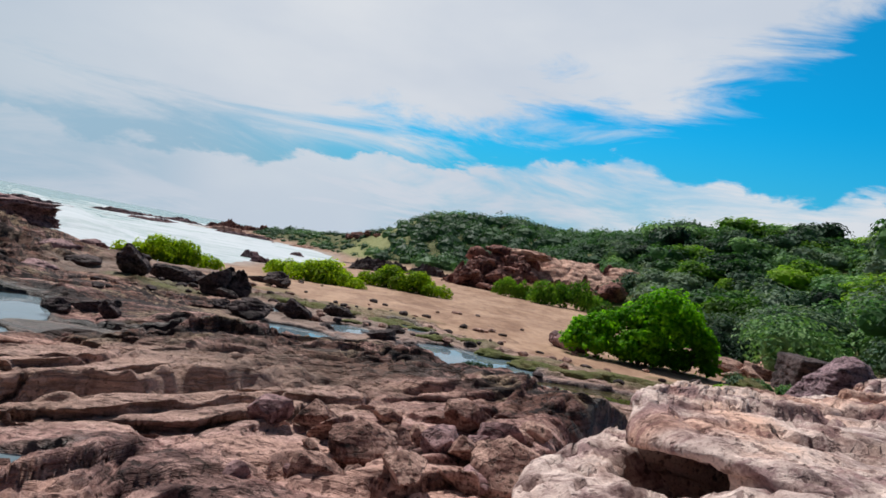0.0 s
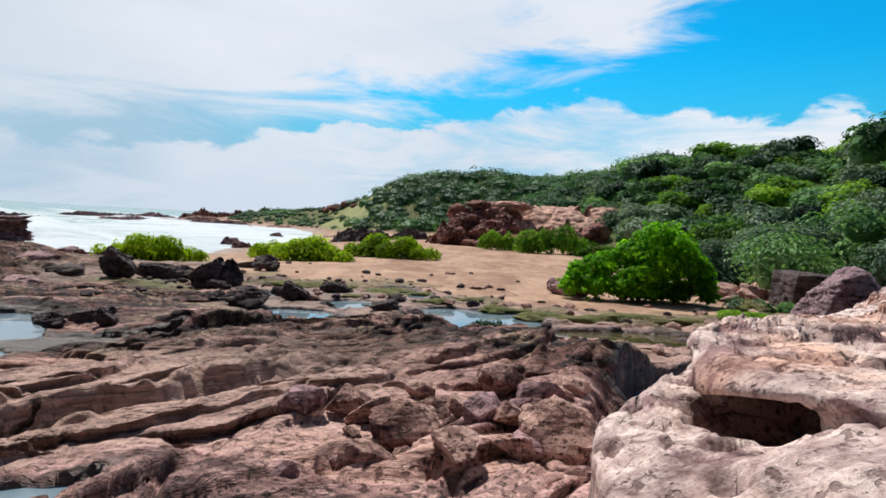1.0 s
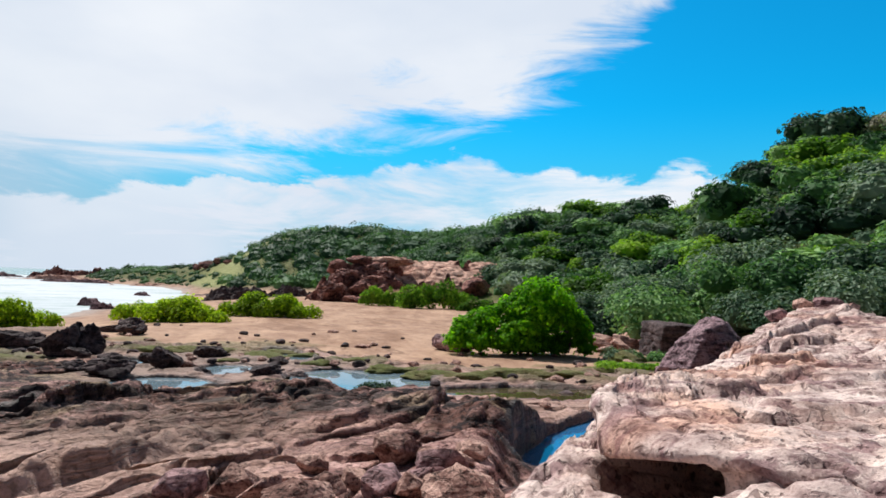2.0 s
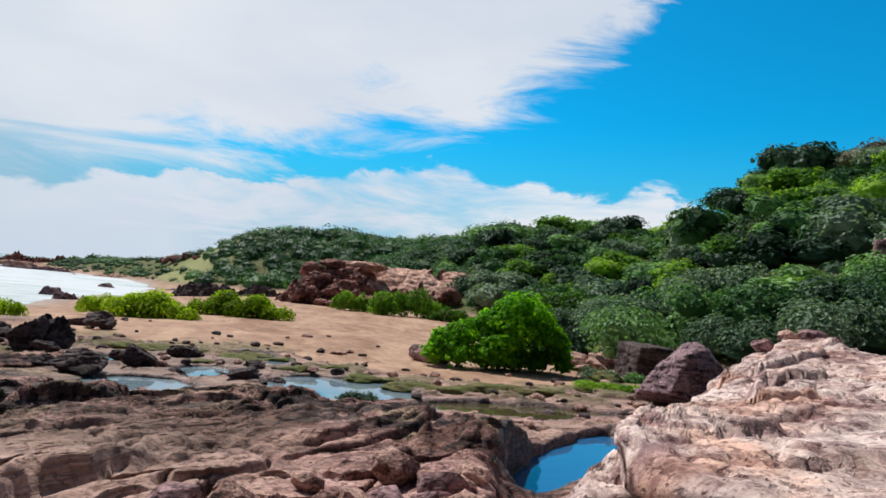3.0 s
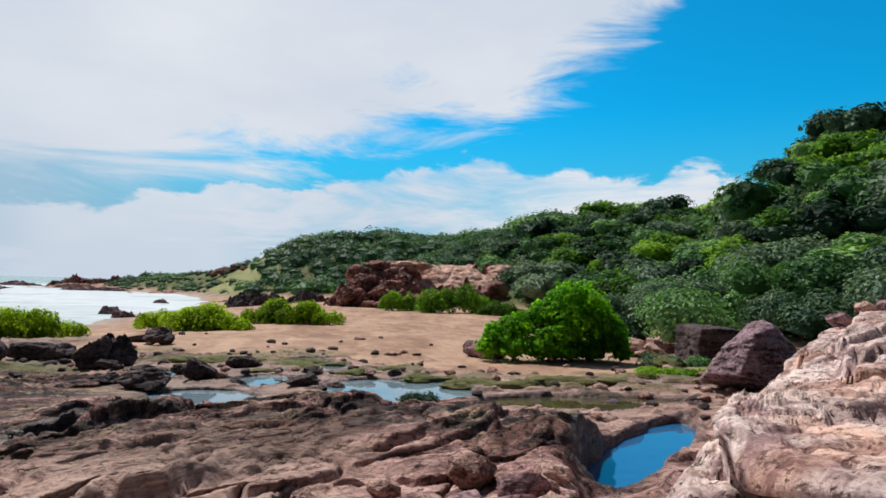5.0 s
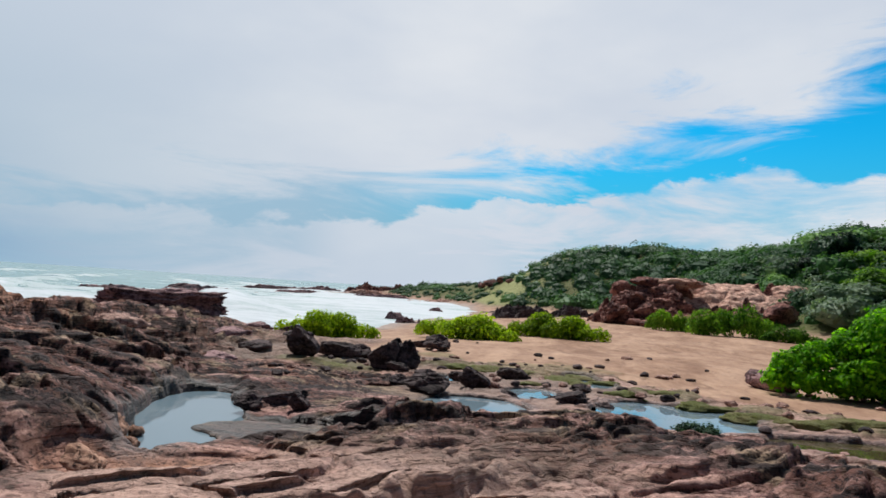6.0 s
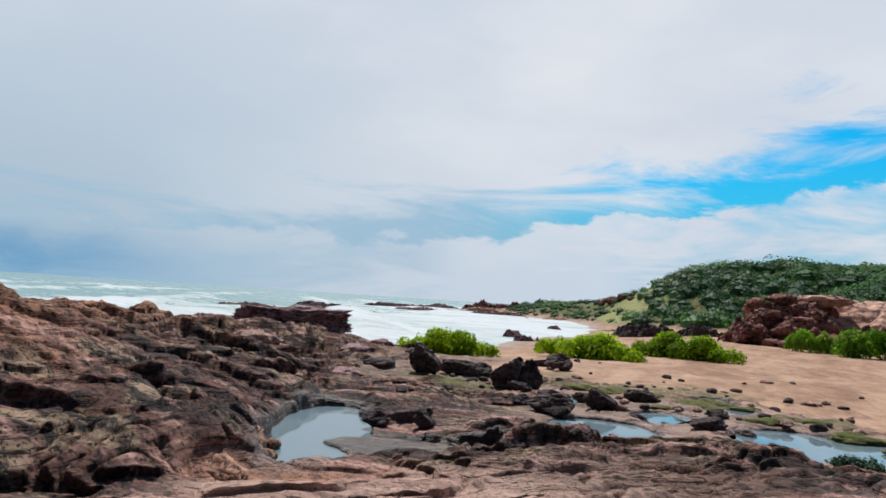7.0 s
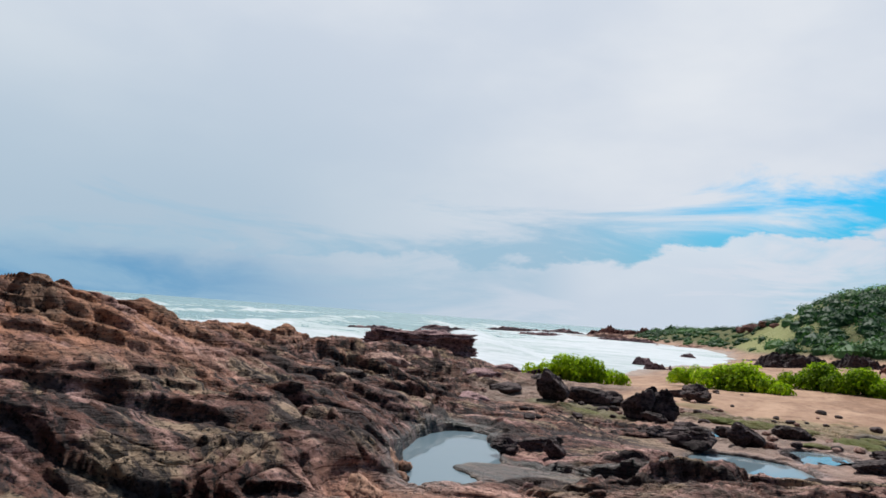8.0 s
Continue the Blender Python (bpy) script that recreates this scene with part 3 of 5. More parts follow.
    bed = (level - (0.095 - 0.055 * seaside) * p) / size + 0.20 * n3 * (1 - 0.7 * seaside)
    bed = bed + seaside * 0.30 * np.sin(2.3 * bed + 2.0 * n1)                # thick beds and thin ones
    share = bed % 1.0
    tread = np.floor(bed) + 0.30 * share + 0.70 * smooth(share, 0.74, 0.98)
    notch = smooth(share, 0.52, 0.74) * (1 - smooth(share, 0.78, 0.92))
    strong = smooth(fbm(p / 1.6, q / 2.6, octaves=3, seed=35), -0.12, 0.22)
    strong = (strong + 0.45 * seaside * (1 - strong)) * (1 - 0.6 * rugged)       # some ledges fade out
    step = size * (tread - bed - (0.55 - 0.2 * seaside) * notch)
    z = z + rock * rough * (level - z + step * (0.12 + 0.6 * strong) * (1 - 0.35 * seaside)) * (1 - 0.6 * land)
    lip = (0.07 - 0.03 * seaside) * (smooth(share, 0.86, 0.985) + (share < 0.86) * np.exp(-share / 0.16) - 0.8 * notch) * strong * rock * rough * (1 - land)
    flute = fbm(p / 0.16, q / 1.5, octaves=2, gain=0.5, seed=37, ridged=True)
    knobs = np.abs(fbm(x / 0.22, y / 0.22, octaves=3, gain=0.5, seed=39))
    crag = fbm(p / 0.34, q / 0.62, octaves=3, gain=0.5, seed=21, ridged=True)
    gap2, mark2, lean2, _ = cells(p / 0.26, q / 0.42, 95)
    chips = 0.05 * (mark2 - 0.5) + 0.08 * lean2 - 0.05 * (1 - smooth(gap2, 0.0, 0.2))
    z = z + rock * rough * (0.022 * (1 + 1.6 * rugged) * flute * (1 - seaside) * (1 - 0.9 * smooth(share, 0.6, 0.75)) + 0.03 * knobs + (0.055 * crag + 0.75 * (1 - 0.6 * rugged) * chips) * np.maximum(0.06 + 0.94 * broken, 0.35 * seaside) * (1 - 0.8 * smooth(share, 0.62, 0.8))) * (1 - 0.6 * land)
    # the long broken ledge across the near shelf
    d, h = along(x, y, [(-8.2, 5.9, 0.22), (-6.5, 7.5, 0.24), (-5.3, 8.7, 0.22), (-4.2, 9.9, 0.10)])
    side = (x + 4.2) * 0.72 - (y - 9.9) * 0.69 + 0.4 * n2 + 0.5 * n1
    z = z + np.exp(-(d / 1.3) ** 2) * h * (0.45 - smooth(side, -0.16, 0.05))
    z = z - 0.16 * smooth(n2 + n1, -0.3, 0.2) * np.exp(-((side - 0.12) / 0.12) ** 2) * np.exp(-(d / 0.8) ** 2)
    trough = np.exp(-(oval(x, y, -0.62, 9.5, 0.50, 1.2, -16) ** 4))          # low ground before the blue pool
    z = z * (1 - trough) + np.minimum(z, 0.06 + 0.3 * (z - 0.25)) * trough
    bank = np.exp(-(oval(x, y, 0.0, 10.45, 0.42, 0.75, -35) ** 4))
    z = z * (1 - bank) + np.minimum(z, 0.10 + 0.25 * (z - 0.25)) * bank
    # pools
    wet = np.zeros_like(z)
    for cx, cy, rx, ry, turn, bed, level, wobble in POOLS:                     # banks that hold the water
        r = oval(x, y, cx, cy, rx, ry, turn) + wobble * (0.5 * n1 + 0.5 * n2)
        if level > -1:
            near = (1 - smooth(r, 1.05, 1.6)) * (cx < -9) * (0.35 + 0.65 * smooth(0.89 * (x - cx) + 0.45 * (y - cy), -0.4, 0.3))
            z = z * (1 - near) + np.minimum(z, level + 0.07 + 0.4 * np.clip(r - 0.95, 0, 2) + 0.06 * n2 + 0.03 * knobs) * near
            z = np.where(r < 2.0, np.maximum(z, level + 0.03 + 0.05 * np.clip(r - 1, 0, 1) + 0.02 * n2), z)
    for cx, cy, rx, ry, turn, bed, level, wobble in POOLS:
        r = oval(x, y, cx, cy, rx, ry, turn) + wobble * (0.5 * n1 + 0.5 * n2)
        inside = 1 - smooth(r, 0.90, 1.06)
        z = z * (1 - inside) + (bed + 0.04 * n2) * inside
        wet = np.maximum(wet, 1 - smooth(r, 0.95, 1.35))
        lip = lip * (1 - smooth(-r, -1.3, -1.0))
    z = z + moss * (0.13 + 0.12 * n2) * (1 - land)
    z = z + sand * (0.03 * fbm(x / 1.4, y / 1.4, octaves=2, seed=51) * (1 - smooth(y, 22, 34)) + 0.06 * fbm(x / 6, y / 6, octaves=2, seed=52))
    # small stones strewn over the flat
    pebble = fbm(x / 0.30, y / 0.30, octaves=3, seed=61)
    flat = np.exp(-((z - 0.08) / 0.16) ** 2) * (1 - sand) * smooth(y, 11, 14) * (1 - land) * (1 - wet) * np.maximum(smooth(x, -8.0, -6.2), smooth(y, 18, 19.5))
    z = z + flat * 0.055 * smooth(pebble, 0.18, 0.55)
    hill = hills(x, y) * smooth(inland, 0, 15 + 12 * smooth(y, 120, 160))
    z = z + hill
    green_hill = smooth(hill, 0.15, 0.9)
    sand = sand * (1 - green_hill)
    moss = np.maximum(moss, green_hill)
    wet = np.maximum(wet, 0.8 * (1 - smooth(inland + 1.5 * n1, 0.5, 4.0)) * land)
    wet = np.maximum(wet, flat * 0.55 * smooth(n1, -0.3, 0.3))
    orange = np.exp(-(oval(x, y, -7.95, 9.6, 1.20, 0.75, 35) ** 4))
    orange = np.maximum(orange, np.maximum(0.9 * smooth(z, 0.9, 1.6), 0.7 * smooth(n1, 0.05, 0.35)) * smooth(-x, 8.0, 11) * (1 - land))
    earth = flat * (0.55 + 0.35 * smooth(n1, -0.2, 0.2)) + 0.60 * slab * (1 - flat) * smooth(n1, -0.4, 0.3)
    bare = np.exp(-oval(x, y, -24, 134, 9, 28, 6) ** 4)               # the open grassy slope of the far ridge
    earth = earth * (1 - green_hill) + green_hill * bare
    dark = np.clip(0.95 * rugged + 0.26 * broken * (1 - apron) + np.exp(-oval(x, y, -7.6, 12.2, 1.9, 1.7, 20) ** 4) + 0.9 * np.exp(-oval(x, y, -8.8, 16.0, 2.6, 3.4) ** 4) + 1.0 * smooth(-x - 0.2 * (10 - y) * (y < 10), 6.9, 8.6) * (1 - 0.8 * smooth(z, 0.95, 1.55)) * (1 - apron), 0, 1) * (1 - land)
    return z, np.clip(sand, 0, 1), np.clip(moss, 0, 1), np.clip(wet, 0, 1), orange, np.clip(earth, 0, 1), dark * (1 - 0.9 * apron), lip


def ground_z(x, y):
    return float(ground(np.array([float(x)]), np.array([float(y)]))[0][0])


# ---- meshes ----
def mesh_from(name, verts, faces, smooth_shade=True):
    """A mesh from an array of corners and an array of equal-sided faces."""
    me = bpy.data.meshes.new(name)
    verts, faces = np.asarray(verts, dtype=np.float32), np.asarray(faces, dtype=np.int32)
    count, sides = faces.shape
    me.vertices.add(len(verts))
    me.vertices.foreach_set("co", verts.ravel())
    me.loops.add(count * sides)
    me.loops.foreach_set("vertex_index", faces.ravel())
    me.polygons.add(count)
    me.polygons.foreach_set("loop_start", np.arange(0, count * sides, sides, dtype=np.int32))
    me.polygons.foreach_set("use_smooth", np.full(count, smooth_shade))
    me.update(calc_edges=True)
    return me


def grid_faces(rows, columns, closed=False):
    r, c = np.meshgrid(np.arange(rows - 1), np.arange(columns if closed else columns - 1), indexing="ij")
    c2 = (c + 1) % columns
    return np.stack([r * columns + c, r * columns + c2, (r + 1) * columns + c2, (r + 1) * columns + c], axis=-1).reshape(-1, 4)


def colour_layer(me, name, r, g, b):
    layer = me.attributes.new(name, "FLOAT_COLOR", "POINT")
    layer.data.foreach_set("color", np.stack([r, g, b, np.ones_like(r)], axis=-1).astype(np.float32).ravel())


HUB = (-3.2, 3.3)     # the ground's rings spread from here, fine nearby and coarse far off


def polar(angles, radii):
    a, r = np.meshgrid(np.radians(angles), radii)
    return HUB[0] - np.sin(a) * r, HUB[1] + np.cos(a) * r


def build_ground():
    angles = np.concatenate([np.linspace(-62, 78, 760, endpoint=False), np.linspace(78, 298, 60, endpoint=False)])
    radii = np.concatenate([[0.002], np.geomspace(0.4, 2.2, 14, endpoint=False), np.geomspace(2.2, 4.5, 60, endpoint=False), np.geomspace(4.5, 22, 520, endpoint=False), np.geomspace(22, 34, 60, endpoint=False), np.geomspace(34, 380, 90, endpoint=False), np.geomspace(380, 4200, 14)])
    x, y = polar(angles, radii)
    z, sand, moss, wet, orange, earth, dark, lip = ground(x.ravel(), y.ravel())
    dx, dy = x.ravel() - HUB[0], y.ravel() - HUB[1]
    r = np.hypot(dx, dy)
    lip = lip * smooth(r, 1.5, 3.0)                                      # ledges jut out over their foot
    me = mesh_from("ground", np.stack([x.ravel() - lip * dx / r, y.ravel() - lip * dy / r, z], axis=-1), grid_faces(len(radii), len(angles), True)[:, ::-1], False)
    rings = np.repeat(radii[:-1], len(angles))
    me.polygons.foreach_set("use_smooth", np.full(len(rings), True))
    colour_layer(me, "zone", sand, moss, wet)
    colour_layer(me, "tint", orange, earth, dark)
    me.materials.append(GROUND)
    return tagged(new("ground", me), "brown layered shore rock, tan sand and mossy flat", "ground", kind="structure")


build_ground()


def build_sea():
    angles = np.linspace(-70, 110, 330)
    radii = np.concatenate([np.geomspace(14, 300, 200, endpoint=False), np.geomspace(300, 4600, 40)])
    x, y = polar(angles, radii)
    x, y = x.ravel(), y.ravel()
    away = shoreline(y) - x
    q = 0.80 * x + 0.60 * y + 6 * fbm(x / 40, y / 40, octaves=3, seed=5)
    p = -0.60 * x + 0.80 * y
    swell = np.maximum(np.sin(q / 4.6), 0) ** 3 * (0.55 + 0.45 * fbm(p / 19, q / 30, octaves=2, seed=6))
    calm = smooth(away, 1, 18) * (1 - smooth(np.hypot(x, y), 160, 500))
    z = SEA_LEVEL + calm * (1.35 * swell + 0.16 * fbm(x / 2.4, y / 2.4, octaves=4, seed=8)) + 0.03 * fbm(x / 1.2, y / 1.2, octaves=3, seed=9)
    me = mesh_from("sea", np.stack([x, y, z], axis=-1), grid_faces(len(radii), len(angles))[:, ::-1])
    surf = np.clip((1 - smooth(away, 10, 90)) * 0.62 + 0.95 * swell + 0.20, 0, 1) * (1 - 0.6 * smooth(np.hypot(x, y), 250, 600))
    layer = me.attributes.new("surf", "FLOAT", "POINT")
    layer.data.foreach_set("value", surf.astype(np.float32))
    me.materials.append(SEA)
    return tagged(new("water", me), "grey-green sea with white breaking surf", "sea", kind="structure")


build_sea()


def build_pool(label, cx, cy, rx, ry, turn, level, mat=POOL_WATER):
    a = np.linspace(0, 2 * math.pi, 40, endpoint=False)
    c, s = math.cos(radians(turn)), math.sin(radians(turn))
    ring = np.stack([cx + rx * np.cos(a) * c - ry * np.sin(a) * s, cy + rx * np.cos(a) * s + ry * np.sin(a) * c, np.full(40, level)], axis=-1)
    verts = np.concatenate([[[cx, cy, level]], ring])
    k = np.arange(40)
    me = mesh_from("tide_pool", verts, np.stack([np.zeros(40, int), 1 + k, 1 + (k + 1) % 40], axis=-1))
    me.materials.append(mat)
    return tagged(new("tide_pool", me), label, "tide pool", "pools on the rock flat", kind="structure")


build_pool("still tide pool mirroring the cloudy sky", -9.38, 12.25, 1.25, 2.8, 27, 0.0)
build_pool("deep blue tide pool between the rocks", 0.66, 11.75, 0.80, 2.75, -38.5, -0.02, DEEP_WATER)
for x, y, rx, ry in ((-5.4, 16.7, 1.9, 2.0), (-2.5, 17.0, 2.1, 2.1), (-3.7, 20.4, 0.8, 1.7), (-7.0, 18.8, 0.9, 0.7)):
    build_pool("shallow puddle on the muddy rock flat", x, y, rx, ry, 0, 0.075)
build_pool("shallow brown tide pool before the mossy strand", 1.1, 15.3, 2.7, 1.15, 4, 0.045, BROWN_WATER)
build_pool("shallow rain puddle in a dip of the rock", -5.35, 6.5, 0.95, 0.40, 38, 0.27)


# ---- rocks ----
def part(name, me, parent, label=""):
    ob = new(name, me)
    ob.parent = parent
    return tagged(ob, label)


def icosphere(level):
    bm = bmesh.new()
    bmesh.ops.create_icosphere(bm, subdivisions=level, radius=1.0)
    verts = np.array([v.co[:] for v in bm.verts])
    faces = np.array([[v.index for v in f.verts] for f in bm.faces])
    bm.free()
    return verts, faces


SPHERES = {level: icosphere(level) for level in (2, 3, 4, 5, 6)}


def rock_mesh(name, mat, seed, level=4, planes=11, rough=0.10, grain=0.05, size=(1, 1, 1), beds=0.0, round_off=0.05, boxy=False, soft_shade=True, reach=(0.55, 0.85)):
    """A broken stone: a ball cut by random planes, its edges worn, with lumps, pits and beds; half sizes as given."""
    rng = np.random.default_rng(seed)
    d, faces = SPHERES[level]
    normals = rng.normal(size=(planes, 3))
    reach = rng.uniform(*reach, planes)
    if boxy:
        normals = np.concatenate([normals, np.eye(3), -np.eye(3)]) + rng.normal(scale=0.05, size=(planes + 6, 3))
        reach = np.concatenate([reach + 0.25, np.full(6, 0.58)])
    normals /= np.linalg.norm(normals, axis=1, keepdims=True)
    cut = np.minimum(reach / np.maximum(d @ normals.T, 0.08), 1.0)
    r = (1 - round_off) * cut.min(axis=1) + round_off * 0.8
    q = d * r[:, None]
    r = r * (1 + 1.5 * rough * fbm(q[:, 0] * 2.1 + seed, q[:, 1] * 2.1, q[:, 2] * 2.1, 4, 0.55, seed))
    r = r + 1.3 * grain * fbm(q[:, 0] * 4.5 + seed, q[:, 1] * 4.5, q[:, 2] * 4.5, 4, 0.62, seed + 3, ridged=True)
    r = r - 0.7 * grain * smooth(fbm(q[:, 0] * 7, q[:, 1] * 7, q[:, 2] * 7 + seed, 2, 0.5, seed + 9), 0.2, 0.6)
    p = d * r[:, None]
    low, high = p.min(axis=0), p.max(axis=0)
    p = (2 * (p - low) / (high - low) - 1) * np.array(size)
    if beds:
        layer = p[:, 2] / beds + 0.7 * fbm(p[:, 0] / max(size), p[:, 1] / max(size), octaves=3, seed=seed)
        notch = smooth(np.abs(layer % 1.0 - 0.5), 0.34, 0.5)
        p[:, :2] *= (1 - 0.06 * notch)[:, None]
    me = mesh_from(name, p, faces, soft_shade)
    me.materials.append(mat)
    return me


def boulder(name, label, me, x, y, scale=(1, 1, 1), turn=0.0, sink=0.3, group="", tilt=0.0, base=None):
    """Sets a stone on the ground, sunk by a share of its half height."""
    ob = new(name, me)
    half = max(abs(v.co.z) for v in me.vertices) * scale[2]
    floor = ground_z(x, y) if base is None else base
    ob.matrix_world = pose(x, y, floor + half * (1 - 2 * sink), tilt, 0, turn) @ Matrix.Diagonal((*scale, 1))
    return tagged(ob, label, "rock", group)


dark_meshes = [rock_mesh("boulder", DARK_ROCK, 100 + k, 4, 14, 0.2, 0.08, round_off=0.0, soft_shade=False, reach=(0.42, 0.7)) for k in range(5)]
brown_meshes = [rock_mesh("boulder", (BROWN_ROCK, PURPLE_ROCK)[k % 3 == 2], 120 + k, 4, 15, 0.05, 0.025, round_off=0.0, soft_shade=False, reach=(0.40, 0.62)) for k in range(8)]

# dark boulders round the drained flat
BOULDERS = [   # x, y, half sizes, turn, mesh
    (-8.68, 19.2, 0.36, 0.36, 0.42, 0, 3), (-8.22, 19.5, 0.36, 0.36, 0.46, 60, 4), (-8.55, 19.7, 0.28, 0.28, 0.48, 20, 2), (-8.15, 18.75, 0.30, 0.22, 0.13, 0, 1),
    (-8.95, 25.6, 0.48, 0.42, 0.32, 15, 2), (-9.75, 26.3, 0.45, 0.3, 0.16, 0, 3), (-6.77, 16.35, 0.48, 0.38, 0.24, 25, 4), (-6.05, 17.5, 0.35, 0.32, 0.27, 5, 0),
    (-6.6, 18.4, 0.22, 0.2, 0.14, 40, 1), (-5.54, 19.6, 0.37, 0.30, 0.18, 40, 1), (-5.29, 17.1, 0.26, 0.22, 0.14, 10, 2), (-4.04, 16.75, 0.37, 0.28, 0.14, 30, 3),
    (-3.39, 17.0, 0.28, 0.26, 0.18, 0, 4), (-4.5, 17.95, 0.31, 0.24, 0.13, 70, 0), (-4.72, 17.35, 0.17, 0.16, 0.13, 0, 1), (-3.85, 18.4, 0.22, 0.2, 0.11, 50, 2),
    (-3.02, 18.5, 0.13, 0.12, 0.07, 0, 3), (-2.55, 17.3, 0.10, 0.09, 0.08, 0, 4), (-11.25, 20.05, 0.44, 0.40, 0.50, 10, 0), (-10.62, 21.0, 0.62, 0.40, 0.27, 40, 1),
    (-10.2, 21.5, 0.42, 0.34, 0.22, 0, 2), (-15.4, 28.2, 0.75, 0.5, 0.3, 20, 3), (-15.2, 31.5, 0.75, 0.6, 0.4, 0, 4),
    (-8.92, 13.25, 0.25, 0.18, 0.15, 10, 2), (-8.6, 13.8, 0.42, 0.2, 0.14, 30, 3), (-8.12, 13.45, 0.18, 0.17, 0.18, 0, 0), (-9.75, 13.25, 0.13, 0.1, 0.06, 0, 1),
    (-7.3, 18.1, 0.30, 0.25, 0.14, 20, 2), (-7.6, 17.0, 0.30, 0.22, 0.13, 80, 4)]
for x, y, sx, sy, sz, turn, k in BOULDERS:
    boulder("boulder", "dark weathered boulder on the wet rock flat", dark_meshes[k], x, y, (sx, sy, sz), turn, 0.16, "dark boulders on the flat")

# stones at the foot of the pale rock
STONES = [(-1.80, 7.75, 0.34, 0.32, 0.24, 15, 3), (-2.15, 8.95, 0.27, 0.20, 0.19, 20, 0), (-2.5, 8.7, 0.18, 0.16, 0.14, 0, 1), (-1.85, 8.5, 0.24, 0.18, 0.15, -20, 2), (-2.95, 7.9, 0.32, 0.24, 0.17, 35, 3),
          (-3.45, 8.5, 0.24, 0.20, 0.17, 0, 4), (-2.35, 8.1, 0.22, 0.20, 0.14, 60, 5), (-2.1, 9.45, 0.24, 0.18, 0.13, 10, 0), (-2.0, 8.15, 0.17, 0.15, 0.10, 0, 2),
          (-2.75, 8.5, 0.16, 0.14, 0.11, 45, 3), (-3.2, 7.4, 0.22, 0.17, 0.11, 15, 1), (-2.6, 7.35, 0.26, 0.22, 0.14, 80, 4), (-3.85, 8.3, 0.20, 0.17, 0.14, 0, 5),
          (-2.2, 7.5, 0.20, 0.16, 0.12, 130, 1), (-1.95, 7.9, 0.14, 0.12, 0.09, 100, 3), (-2.9, 8.9, 0.15, 0.12, 0.10, 0, 0), (-3.15, 8.25, 0.13, 0.12, 0.09, 30, 2)]
for x, y, sx, sy, sz, turn, k in STONES:
    boulder("stone", "angular brown broken stone among the rubble", brown_meshes[k], x, y, (0.95 * sx, 0.8 * sy, 0.95 * sz), turn, 0.2, "rubble stones")

rng = np.random.default_rng(15)
for k in range(15):
    t, across = rng.random(), rng.normal(0.0, 0.32)
    x, y = -3.75 + 2.2 * t + 0.6 * across, 7.15 + 1.75 * t - 0.8 * across
    s = rng.uniform(0.05, 0.15)
    boulder("stone", "small angular brown stone among the rubble", brown_meshes[k % 8], x, y, (s * rng.uniform(1, 1.5), s, s * rng.uniform(0.6, 0.9)), rng.uniform(0, 360), 0.15, "rubble stones", tilt=rng.uniform(-20, 20))

# stones strewn over flat and sand
pebble_meshes = [rock_mesh("stone", (DARK_ROCK, BROWN_ROCK)[k % 2], 180 + k, 2, 9, 0.1, 0.05, soft_shade=False) for k in range(8)]
rng = np.random.default_rng(5)
for k in range(222):
    x = rng.uniform(-11.5, 5.5)
    y = float(band(np.array([x]))[0]) + (rng.normal(-2.2, 2.0) if k < 165 else abs(rng.normal(0.0, 5.0)))
    if y < 13.5 or y > 33:
        continue
    s = rng.uniform(0.04, 0.13)
    boulder("stone", "small loose stone on the flat and sand", pebble_meshes[k % 8], x, y, (s * 1.3 * (1.5 if k > 190 else 1), s, s * 0.7), rng.uniform(0, 360), 0.25, "loose stones on the flat")

# mossy hummocks between the puddles and the sand
moss_meshes = [rock_mesh("moss_hummock", MOSS, 400 + k, 4, 20, 0.30, 0.10, round_off=0.45) for k in range(5)]
HUMMOCKS = [   # x, y, half sizes, height, turn
    (-4.3, 19.9, 0.60, 0.30, 0.16, -40), (-2.95, 18.45, 0.40, 0.26, 0.17, -10), (-2.05, 18.85, 0.36, 0.25, 0.17, 0), (-1.4, 17.9, 0.42, 0.24, 0.15, 15), (-2.6, 19.5, 0.34, 0.2, 0.13, 30),
    (-0.5, 16.95, 0.55, 0.26, 0.16, -5), (0.3, 16.8, 0.60, 0.28, 0.18, 0), (1.1, 17.1, 0.65, 0.28, 0.19, 10), (1.9, 17.25, 0.60, 0.27, 0.18, 5), (2.7, 17.3, 0.55, 0.24, 0.16, 0), (-0.6, 18.1, 0.4, 0.2, 0.10, 0),
    (4.2, 18.6, 0.60, 0.38, 0.14, -20), (5.1, 18.9, 0.5, 0.4, 0.16, 0), (5.5, 20.3, 0.55, 0.4, 0.3, 30), (-5.3, 20.8, 0.5, 0.3, 0.14, 20), (-6.3, 20.9, 0.55, 0.3, 0.15, 0), (-7.3, 21.1, 0.5, 0.3, 0.13, 10),
    (-8.9, 20.5, 0.5, 0.3, 0.12, 0), (-9.9, 18.9, 0.6, 0.35, 0.12, 15), (-5.0, 19.0, 0.35, 0.2, 0.11, 40), (-4.1, 21.2, 0.4, 0.22, 0.1, 0), (-3.3, 20.6, 0.4, 0.2, 0.1, 10)]
for k, (x, y, sx, sy, sz, turn) in enumerate(HUMMOCKS):
    boulder("moss_hummock", "low green mossy hummock beside the puddles", moss_meshes[k % 5], x, y, (sx * 1.4, sy * 1.25, sz), turn, 0.3, "mossy hummocks", base=0.05)
for ob in list(bpy.data.objects):
    if ob.name.startswith("moss_hummock"):
        tagged(ob, "low green mossy hummock beside the puddles", "moss", "mossy hummocks")

